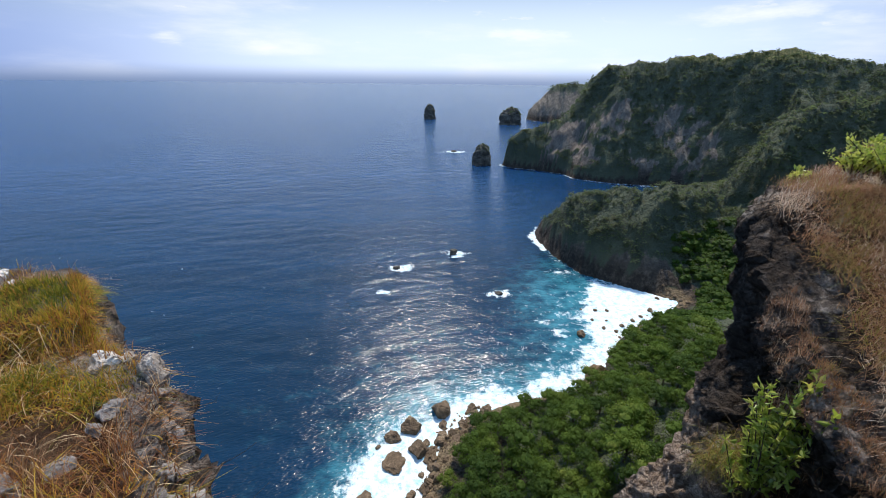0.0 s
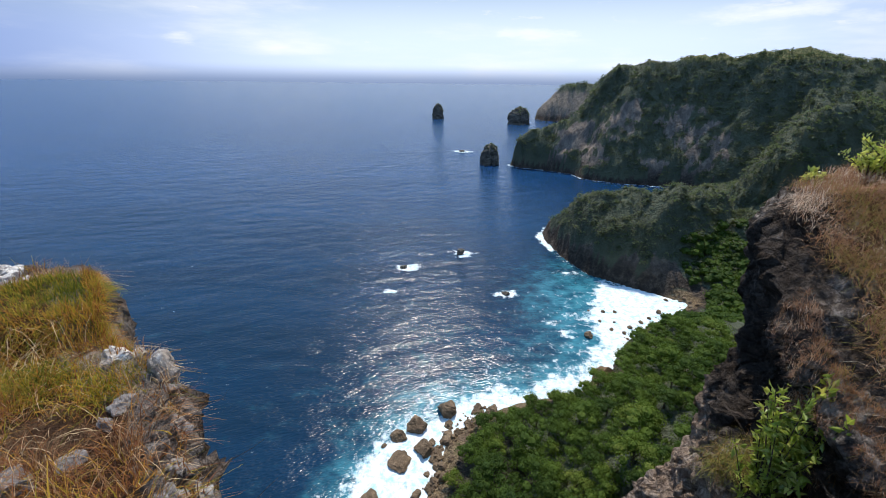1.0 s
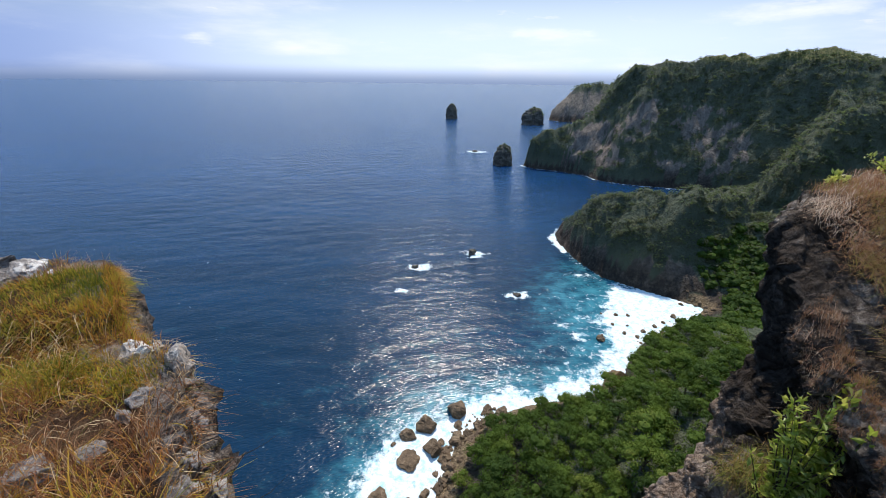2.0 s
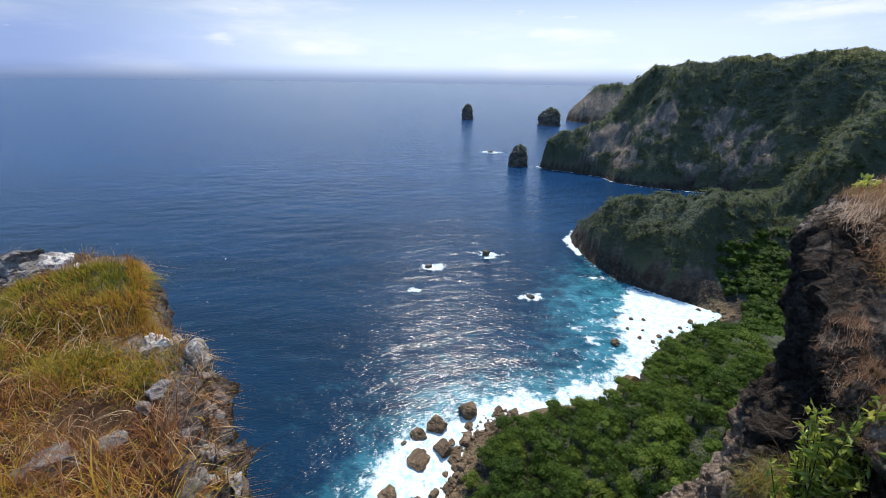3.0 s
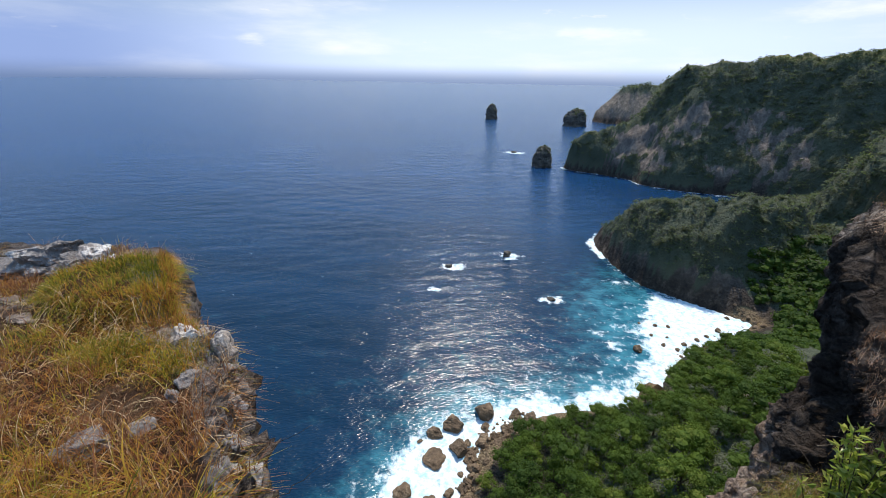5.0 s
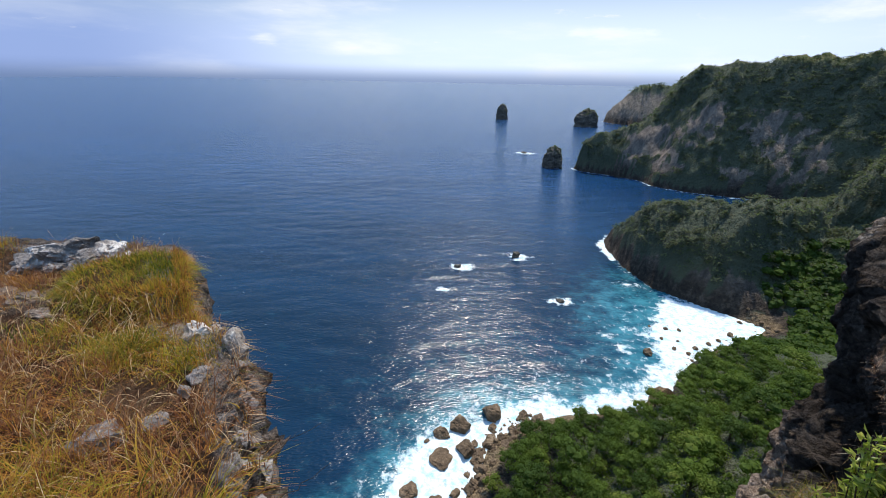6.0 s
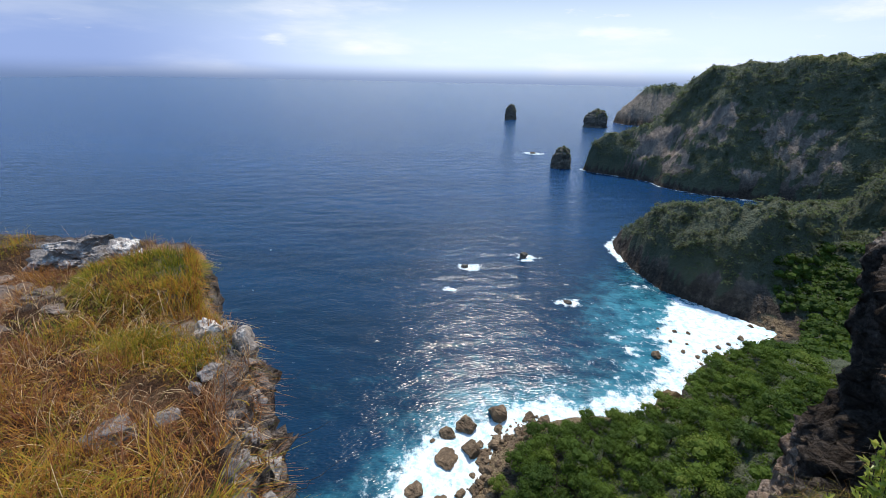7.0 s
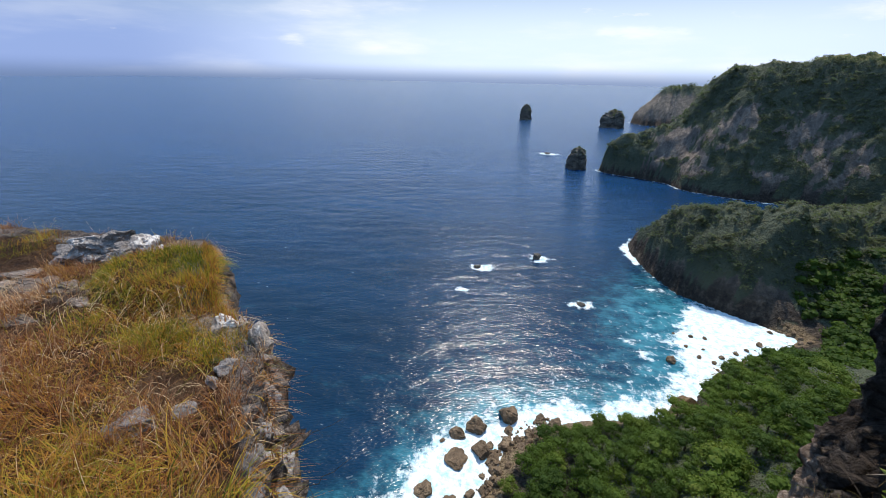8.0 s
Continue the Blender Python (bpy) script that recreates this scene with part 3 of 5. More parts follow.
def scatter(rng, x0, x1, y0, y1, gap, tries):
    """Places at least gap apart."""
    cells, out = {}, []
    for x, y in zip(rng.uniform(x0, x1, tries), rng.uniform(y0, y1, tries)):
        cx, cy = int(x // gap), int(y // gap)
        if all((x - a) ** 2 + (y - b) ** 2 >= gap * gap for i in (-1, 0, 1) for j in (-1, 0, 1) for a, b in cells.get((cx + i, cy + j), ())):
            cells.setdefault((cx, cy), []).append((x, y))
            out.append((x, y))
    return np.array(out)


rng = np.random.default_rng(11)


def rooted(spots):
    """Which places lie on the wooded slope, and the height there."""
    z = height_at(spots[:, 0], spots[:, 1])
    sd, _ = seg_dist(spots[:, 0], spots[:, 1], COAST)
    return inside(spots[:, 0], spots[:, 1], LAND_EDGE) & (sd > np.where(spots[:, 1] < 97, 5.5, 3.2)) & (z > 1.2) & (z < 62) & (spots[:, 0] < spots[:, 1] * 0.85 + 6), z


# great spreading trees first, then the smaller ones between them
great = scatter(rng, -4, 86, 50, 150, 11.0, 900)
great = great[rooted(great)[0]]
great = great[seg_dist(great[:, 0], great[:, 1], COAST)[0] > 9.0]
lesser = scatter(rng, -4, 86, 50, 150, 3.9, 9000)
lesser = lesser[rooted(lesser)[0]]
lesser = lesser[np.min(np.hypot(lesser[:, None, 0] - great[None, :, 0], lesser[:, None, 1] - great[None, :, 1]), 1) > 4.2]
spots = np.concatenate([great, lesser])
large = np.arange(len(spots)) < len(great)
order = np.argsort(np.hypot(spots[:, 0], spots[:, 1]))[:250]
spots, large = spots[order], large[order]
for (x, y), g, wide in zip(spots, rooted(spots)[1], large):
    s = rng.uniform(1.45, 2.15) if wide else rng.uniform(0.7, 1.25)
    plant_tree(TREES[rng.integers(6)], (x, y, g - (1.6 if wide else 0.6)), s, rng.random() * 6.28, "broadleaf tree with a wide spreading green crown" if wide else "broadleaf tree with a dense green crown on the slope", "slope forest trees")
NEAR_LIMIT = max(np.hypot(spots[:, 0], spots[:, 1]))


def scrub_mass(name, places, heights, sizes, leaves, leaf, material, label, rng):
    """Bushes and low trees too many to count, joined into one mesh."""
    vs, fs, k = [], [], 0
    for (x, y), g, s, n in zip(places, heights, sizes, leaves):
        m = 3
        up = 1.1 if material is SCRUB else 0.3
        c = np.stack([rng.normal(size=m) * 0.45 * s, rng.normal(size=m) * 0.45 * s, rng.uniform(0.1, 0.5, m) * s], 1) + (x, y, g)
        v, f = leaf_cloud(rng, c, np.full(m, 0.62 * s) * rng.uniform(0.7, 1.1, m), n, leaf * s, up, 0.85)
        if n > 60:
            v, f = joined([(v, f), cores(c, np.full(m, 0.5 * s), 0.85, 6, 4)])
        vs.append(v)
        fs.append(f + k)
        k += len(v)
    ob = new(name, mesh_data(name, np.concatenate(vs), np.concatenate(fs), material))
    return tagged(ob, label, "scrub", kind="stuff")


LAND_PTS = (lp + push).reshape(*lx.shape, 3)
cell_a, cell_b = LAND_PTS[1:, :-1] - LAND_PTS[:-1, :-1], LAND_PTS[:-1, 1:] - LAND_PTS[:-1, :-1]
CELL_AREA = np.linalg.norm(np.cross(cell_a, cell_b), axis=-1)


def scrub_on(name, x0, x1, y0, y1, per_m2, size, leaves, leaf, label, seed, material=SCRUB, limit=None):
    """Bushes strewn evenly over the surface of the land in a rectangle of the plan."""
    rng = np.random.default_rng(seed)
    cx, cy = LAND_PTS[:-1, :-1, 0], LAND_PTS[:-1, :-1, 1]
    ok = (cx > x0) & (cx < x1) & (cy > y0) & (cy < y1) & lland[:-1, :-1] & (lbare[:-1, :-1] < 0.45) & (ld[:-1, :-1] > np.where(cy < 97, 5.5, np.where(cy < 175, 2.2, 2.0)))
    weight = (CELL_AREA * ok).ravel()
    n = int(weight.sum() * per_m2)
    k = rng.choice(len(weight), n, p=weight / weight.sum())
    i, j = np.unravel_index(k, CELL_AREA.shape)
    u, v = rng.random((n, 1)), rng.random((n, 1))
    p = (LAND_PTS[i, j] * (1 - u) + LAND_PTS[i + 1, j] * u) * (1 - v) + (LAND_PTS[i, j + 1] * (1 - u) + LAND_PTS[i + 1, j + 1] * u) * v
    keep = (p[:, 2] > 2.5) & (np.hypot(p[:, 0], p[:, 1]) > 45)
    if limit is not None:
        keep &= limit(p)
    p = p[keep]
    s = size * rng.uniform(0.5, 1.4, len(p))
    return scrub_mass(name, p[:, :2], p[:, 2] - 0.15 * s, s, np.full(len(p), leaves), leaf, material, label, rng)


def past_first(p):
    return (np.hypot(p[:, 0], p[:, 1]) > NEAR_LIMIT - 1) & (p[:, 0] < p[:, 1] * 1.05 + 12)


def in_valley(p):
    return past_first(p) & ((p[:, 1] < 178) | ((p[:, 0] > 114 + 0.25 * (p[:, 2] - 14)) & (p[:, 2] < 20 + 0.10 * (p[:, 0] - 110) + 14 * fbm(p / 14, 3))))


def in_view(p):
    return p[:, 0] < p[:, 1] * 1.05 + 12


scrub_on("undergrowth", -4, 90, 45, 150, 0.17, 1.3, 34, 0.15, "green shrubs and saplings between the trees", 20, JUNGLE, lambda p: p[:, 0] < p[:, 1] * 0.85 + 6)
scrub_on("valley_forest", 30, 200, 60, 215, 0.115, 3.2, 95, 0.125, "dense green trees and shrubs filling the valley", 21, JUNGLE, in_valley)
scrub_on("headland_scrub", 55, 350, 180, 346, 0.10, 2.2, 28, 0.19, "low dark green scrub on the middle headland", 22, SCRUB, in_view)
scrub_on("great_headland_scrub", 55, 470, 346, 560, 0.070, 2.5, 22, 0.20, "dark green scrub and trees on the great headland", 23, SCRUB, in_view)
scrub_on("far_headland_scrub", 170, 420, 960, 1120, 0.014, 6.0, 30, 0.18, "distant scrub on the far headland", 24)


# ---- rocks ----
def rock_data(name, seed, material, size=(1, 1, 1), rough=0.5, cuts=4, flat_bottom=True):
    bm = bmesh.new()
    bmesh.ops.create_icosphere(bm, subdivisions=cuts, radius=1.0)
    v = np.array([p.co[:] for p in bm.verts])
    f = np.array([[q.index for q in p.verts] for p in bm.faces])
    bm.free()
    rng = np.random.default_rng(seed)
    # planes that cut facets into the ball
    for _ in range(11):
        n = rng.normal(size=3)
        n /= np.linalg.norm(n)
        over = v @ n - rng.uniform(0.5, 0.85)
        v = v - np.clip(over, 0, None)[:, None] * n * 0.9
    off = seed * 9.7
    v = v * (1 + rough * 0.45 * fbm(v * 1.2 + off, 4)[:, None] + rough * 0.10 * fbm(v * 6 + off, 3, ridged=True)[:, None])
    return mesh_data(name, v * np.array(size), f, material, cuts < 4)


def rock(name, data, at, turn, scale, label, category="rock", group="", tilt=0.0):
    ob = tagged(new(name, data), label, category, group)
    ob.matrix_basis = Matrix.LocRotScale(at, Euler((tilt, tilt * 0.6, turn)), scale)
    return ob


def sea_stack(at, base, height, seed, lean=0.0):
    """An upright rock with a scrubby cap."""
    na, nv = 56, 40
    a, h = np.meshgrid(np.linspace(0, 2 * np.pi, na, endpoint=False), np.linspace(0, 1, nv), indexing="ij")
    prof = np.interp(h, [0, 0.08, 0.3, 0.6, 0.82, 0.94, 1], [1.08, 1.0, 0.98, 0.84, 0.62, 0.36, 0.0])
    x, y = np.cos(a) * prof * base[0], np.sin(a) * prof * base[1]
    p = np.stack([x + lean * h * base[0], y, h * height - 1.5], -1).reshape(-1, 3)
    s = max(base)
    p = p + np.stack([fbm(p / (s * 0.55) + seed, 4), fbm(p / (s * 0.55) + seed + 40, 4), 0.4 * fbm(p / (s * 0.5) + seed + 80, 3)], 1) * s * 0.30 * np.minimum(1, prof.ravel() * 1.6)[:, None]
    i = np.arange(na * nv).reshape(na, nv)
    f = np.stack([i[:, :-1], np.roll(i, -1, 0)[:, :-1], np.roll(i, -1, 0)[:, 1:], i[:, 1:]], -1).reshape(-1, 4)
    ob = thing("sea_stack", "tall dark sea stack with a scrubby green cap in open water", "sea stack", at, "sea stacks")
    part("rock", mesh_data("rock", p, f, STACK_ROCK), ob)
    rng = np.random.default_rng(seed)
    m = 60
    up = p[(h.ravel() > 0.55)]
    c = up[rng.integers(0, len(up), m)]
    v, q = leaf_cloud(rng, c, np.full(m, s * 0.10), 1500, s * 0.028)
    part("scrub", mesh_data("scrub", v, q, SCRUB), ob, "dark green scrub")
    return ob


sea_stack((-60, 1014, 0), (14, 12), 36, 5)
sea_stack((121, 926, 0), (24, 18), 37, 9, 0.08)
sea_stack((33.5, 489, 0), (11.5, 9), 26, 13, 0.05)

ROCKS = [rock_data("boulder", 100 + k, BOULDER, rough=0.95) for k in range(7)]
FAR_ROCKS = [rock_data("boulder", 100 + k, BOULDER, rough=0.95, cuts=3) for k in range(7)]
for k, (x, y, r, h) in enumerate(AWASH[:4]):
    rock("rock", rock_data("rock", 120 + k, STACK_ROCK, rough=1.0), (x, y, h * 0.15), k * 1.3, (r, r * 0.8, h), "dark low rock awash with white foam", "rock", "rocks awash")
# boulders in the surf: x, y, half width, half height
SURF = [(-2.3, 97.6, 3.2, 3.0), (-11.2, 90.4, 2.7, 2.3), (-16.4, 87.4, 2.1, 1.5), (-8.2, 82.6, 2.5, 2.2), (-15.0, 78.2, 3.0, 1.0), (-21.5, 67.5, 2.2, 1.1), (-13.5, 66.0, 2.0, 1.2),
        (-6.5, 85.5, 1.0, 0.9), (-1.5, 88.5, 1.2, 1.0), (3.5, 86.5, 2.4, 2.1), (7.6, 95.5, 1.3, 1.2), (12.0, 98.0, 1.8, 1.9), (-4.6, 82.0, 1.3, 1.0), (-20.5, 83.5, 0.8, 0.5),
        (54.6, 141.9, 2.3, 1.9), (66.6, 161.5, 0.9, 0.7), (65.9, 147.3, 0.8, 0.7), (70.5, 145.0, 1.0, 0.7), (74.5, 149.0, 0.9, 0.8), (77.6, 146.0, 1.1, 0.8), (63.0, 153.2, 0.8, 0.6),
        (80.8, 153.5, 1.0, 0.7), (92.6, 162.5, 1.3, 1.0), (72.0, 161.5, 0.8, 0.5), (60.5, 162.0, 0.6, 0.4), (97.0, 157.8, 1.2, 0.9), (86.0, 157.0, 0.9, 0.6), (69.0, 153.0, 0.6, 0.5)]
rng = np.random.default_rng(31)
for k, (x, y, r, h) in enumerate(SURF):
    r, h = (r * 1.3, h * 1.2) if y > 143 or y < 100 else (r, h)
    rock("boulder", ROCKS[k % 7], (x, y, h * 0.25), rng.random() * 6.28, (r, r * rng.uniform(0.75, 0.95), h), "brown weathered boulder standing in white surf", "boulder", "boulders in the surf", rng.uniform(-0.2, 0.2))
# the jumble along the near beach
line = [c for c in COAST if 60 < c[1] < 104 and c[0] < 16]
made = 0
while made < 190:
    x, y = rng.uniform(-16, 14), rng.uniform(58, 102)
    d, _ = seg_dist(np.array([x]), np.array([y]), line)
    if d[0] > 4.6 * rng.random() ** 0.7:
        continue
    r = 0.35 + 1.5 * rng.random() ** 3.2
    base = max(float(height_at(np.array([x]), np.array([y]))[0]), -0.2)
    rock("boulder", ROCKS[rng.integers(7)], (x, y, base + r * 0.22), rng.random() * 6.28, (r, r * rng.uniform(0.7, 1), r * rng.uniform(0.6, 0.9)), "brown boulder in the jumble along the beach", "boulder", "beach boulders", rng.uniform(-0.4, 0.4))
    made += 1
for _ in range(170):
    x, y = rng.uniform(62, 112), rng.uniform(136, 182)
    d, w = seg_dist(np.array([x]), np.array([y]), COAST)
    if d[0] < 4.5 and w[0] < 20:
        r = 0.45 + 1.2 * rng.random() ** 2
        base = max(float(height_at(np.array([x]), np.array([y]))[0]), -0.2)
        rock("boulder", FAR_ROCKS[rng.integers(7)], (x, y, base + r * 0.2), rng.random() * 6.28, (r, r * 0.85, r * 0.7), "brown boulder at the edge of the cove", "boulder", "cove boulders")
rock("rock_point", rock_data("rock_point", 61, ORANGE, cuts=5), (52.0, 112.5, 2.0), 0.5, (5.5, 4.0, 6.0), "orange brown rock point at the shore below the trees", "rock")

# ---- the cliff top: edge x, y; inner x, y ----
RIM = [((-14, 3.6), (-14, -5)), ((-9, 3.0), (-9, -5)), ((-6.5, 3.1), (-7, -5)), ((-5.2, 3.2), (-6, -5)), ((-4.2, 3.25), (-5, -5)), ((-3.2, 3.0), (-4.4, -5)), ((-2.78, 2.52), (-3.9, -5)), ((-2.46, 2.14), (-3.4, -5)),
       ((-2.14, 1.97), (-3.0, -5)), ((-1.86, 1.94), (-2.6, -5)), ((-1.70, 1.80), (-2.2, -5)), ((-1.62, 1.58), (-1.9, -5)), ((-1.46, 1.42), (-1.5, -5)), ((-1.27, 1.23), (-1.0, -5)), ((-1.12, 1.02), (-0.5, -5)),
       ((-0.72, 0.62), (0.0, -5)), ((0.2, 0.42), (0.6, -5)), ((1.1, 0.30), (1.6, -5)), ((2.3, 0.25), (3.0, -5)), ((3.7, 0.8), (5.0, -5)), ((4.7, 2.1), (7.5, -4)), ((4.95, 3.3), (9.5, -1)),
       ((4.85, 4.55), (11.5, 1.2)), ((4.95, 5.6), (13.5, 2.6)), ((5.28, 6.68), (15.5, 4.0)), ((5.9, 7.5), (17, 5)), ((7.4, 8.1), (18, 6)), ((9.5, 9.2), (19, 7)), ((14, 11), (20, 9)), ((22, 13), (26, 10))]


def top_z(x, y):
    left = 98.28 + 0.05 * np.clip(y - 1.0, -1, 2) - 0.16 * smooth(-3.2, -5.0, x) + 0.15 * smooth(1.25, 0.75, np.hypot((x + 3.0) / 0.60, (y - 2.32) / 0.36))
    right = 96.85 + 0.55 * (np.clip(y, 0, 6.5) - 4.3) + 0.16 * (np.clip(x, 3, 12) - 5.2)
    z = left + (np.clip(right, 95.6, 99.3) - left) * smooth(2.2, 4.4, x)
    return z + (0.07 * fbm(flat3(x, y, 1.3), 3)).reshape(np.shape(x))


rim_e, rim_i = np.array([r[0] for r in RIM], float), np.array([r[1] for r in RIM], float)
run = np.concatenate([[0], np.cumsum(np.linalg.norm(np.diff(rim_e, axis=0), axis=1))])
us = [0.0]
while us[-1] < run[-1]:
    at = np.interp(us[-1], run, np.arange(len(RIM)))
    us.append(us[-1] + (0.045 if 2.5 < at < 25.5 else 0.25))
us = np.array(us)


def smooth_line(points):
    out = np.stack([np.interp(us, run, points[:, k]) for k in (0, 1)], 1)
    for _ in range(3):
        out[1:-1] = (out[:-2] + out[1:-1] * 2 + out[2:]) / 4
    return out


edge, inner_line = smooth_line(rim_e), smooth_line(rim_i)
tang = np.gradient(edge, axis=0)
for _ in range(6):
    tang[1:-1] = (tang[:-2] + tang[1:-1] + tang[2:]) / 3
tang /= np.linalg.norm(tang, axis=1, keepdims=True)
outward = np.stack([-tang[:, 1], tang[:, 0]], 1)
vt = np.linspace(1, 0, 46)[:-1] ** 2.2
depth = np.concatenate([np.linspace(0, 7.5, 84), np.array([8.5, 10, 13, 18])])
nu = len(us)
tops = edge[:, None, :] * (1 - vt)[None, :, None] + inner_line[:, None, :] * vt[None, :, None]
tz = top_z(tops[..., 0].ravel(), tops[..., 1].ravel()).reshape(tops.shape[:2])
rim_z = top_z(edge[:, 0], edge[:, 1])
ux = np.interp(us, run, np.arange(len(RIM)))
jut = 0.95 * np.exp(-((ux - 23.4) / 0.7) ** 2)
fz = rim_z[:, None] - depth[None, :]
face_out = np.where(ux < 18, 0.02, 0.10)[:, None] * np.sin(np.clip(depth / 0.35, 0, 1.57))[None, :] + np.where(ux < 18, -0.10, np.where(ux < 22.5, 0.05, -0.01))[:, None] * depth[None, :] + jut[:, None] * smooth(93.6, 90.6, fz)
# the face draws back beyond the corner, with a nook below the top
face_out = face_out - (0.15 * smooth(23.7, 24.6, ux))[:, None] * depth[None, :] - (0.26 * smooth(23.4, 24.0, ux))[:, None] * np.exp(-((fz - 95.6) / 0.55) ** 2)
# the rim of the ledge breaks off in a short step of rock, then leans back
step_out = (smooth(9.6, 10.6, ux) * smooth(16.5, 15.5, ux))[:, None]
face_out = face_out + step_out * (0.09 * smooth(0.0, 0.3, depth) - 0.30 * np.maximum(depth - 0.4, 0))[None, :]
# a hollow under the grassy lip of the dark face, and a shelf below it for the bush
face_out = face_out - (0.55 * np.exp(-((ux - 22.2) / 1.3) ** 2))[:, None] * smooth(0.5, 1.1, depth)[None, :] * smooth(2.6, 1.9, depth)[None, :]
face_out = face_out + (0.28 * np.exp(-((ux - 21.6) / 0.9) ** 2))[:, None] * smooth(1.9, 2.4, depth)[None, :]
face = np.concatenate([edge[:, None, :] + outward[:, None, :] * face_out[..., None], fz[..., None]], -1)
rows = np.concatenate([np.concatenate([tops, tz[..., None]], -1), face], 1)
rows[:, 0, 2] -= 12
nv = rows.shape[1]
p = rows.reshape(-1, 3)
face_mask = np.concatenate([np.zeros(len(vt)), np.clip(depth / 0.25, 0.12, 1)])[None, :] * np.ones((nu, 1))
rim_near = np.concatenate([smooth(0.5, 0.0, vt * 6), np.ones(len(depth))])[None, :] * np.ones((nu, 1))
crest_rock = np.concatenate([smooth(0.9, 0.3, vt * 6), np.ones(len(depth))])[None, :] * np.where((ux > 19.5) & (ux < 26), 1.0, 0.0)[:, None]
rim_near = np.maximum(rim_near, crest_rock)
amp = 0.30 * face_mask * np.where(ux < 18, 0.40, np.where(ux > 23.2, 0.6, 1.0))[:, None]
blocky = fbm(p * np.array([1.0, 1.0, 0.55]) * 1.1 + 5, 5, 0.55) * 1.1 + 0.45 * fbm(p * 2.3 + 9, 4, 0.55, ridged=True)
out3 = np.concatenate([np.repeat(outward[:, None, :], nv, 1), np.full((nu, nv, 1), 0.12)], -1).reshape(-1, 3)
p = p + out3 * (amp.ravel() * blocky)[:, None]
crag = fbm(p * np.array([1.6, 1.6, 0.9]) + 21, 5, 0.6, ridged=True)
crag = crag + 0.35 * np.round(3 * fbm(p * 2.1 + 51, 3)) / 3
p = p + out3 * (np.where(ux < 18, 0.12, np.where(ux < 22, 0.28, 0.20))[:, None] * np.ones((1, nv)) * np.clip(face_mask, 0.3 * rim_near, 1)).ravel()[:, None] * crag[:, None]
small = np.stack([fbm(p * 4.0 + 40, 3), fbm(p * 4.0 + 60, 3), fbm(p * 4.0 + 80, 3)], 1)
p = p + small * (0.16 * np.clip(face_mask, 0.35, 1).ravel() * rim_near.ravel())[:, None]
p[:, 2] += (crest_rock * (1 - face_mask)).ravel() * (0.16 * fbm(p * 1.9 + 33, 4, 0.6, ridged=True) + 0.16 * fbm(p * 5.0 + 15, 3, 0.6) + 0.10 * np.round(4 * fbm(p * 2.6 + 71, 3)) / 2 - 0.20)
# the broken rock along the rim of the grassy ledge
rim_break = np.concatenate([smooth(0.24, 0.06, vt * 6), np.ones(len(depth))])[None, :] * (smooth(10.2, 11.4, ux) * (ux < 15.5))[:, None]
p += (rim_break.ravel() * (0.13 * fbm(p * 5.5 + 3, 4, 0.6, ridged=True) + 0.06 * np.round(3 * fbm(p * 7 + 8, 3)) - 0.09))[:, None] * (out3 * 0.7 + np.array([0, 0, 0.7]))
rocky = np.clip(rim_near * np.where(ux < 18, 0.9, 0.8)[:, None] + face_mask, 0, 1)
bare_top = np.exp(-(((p[:, 0] + 4.1) / 1.0) ** 2 + ((p[:, 1] - 1.98) / 0.42) ** 2)).reshape(nu, nv)
rocky = np.maximum(rocky, 0.66 * bare_top)
# the right face takes darker stone, partly its shade put into the colour
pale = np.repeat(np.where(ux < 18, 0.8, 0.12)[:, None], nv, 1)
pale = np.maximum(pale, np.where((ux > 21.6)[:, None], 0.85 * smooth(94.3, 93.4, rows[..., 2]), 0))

spot = np.exp(-(((rows[..., 0] - 4.95) / 0.4) ** 2 + ((rows[..., 1] - 5.3) / 0.45) ** 2 + ((rows[..., 2] - 96.05) / 0.42) ** 2))
pale = np.maximum(pale, 0.75 * spot)
pale = np.maximum(pale, np.where((ux > 22.4)[:, None], 0.9 * smooth(94.9, 94.3, rows[..., 2]), 0))

warm = np.where((ux > 21.8)[:, None], smooth(94.6, 93.6, rows[..., 2]), 0) * smooth(25.4, 24.2, ux)[:, None]


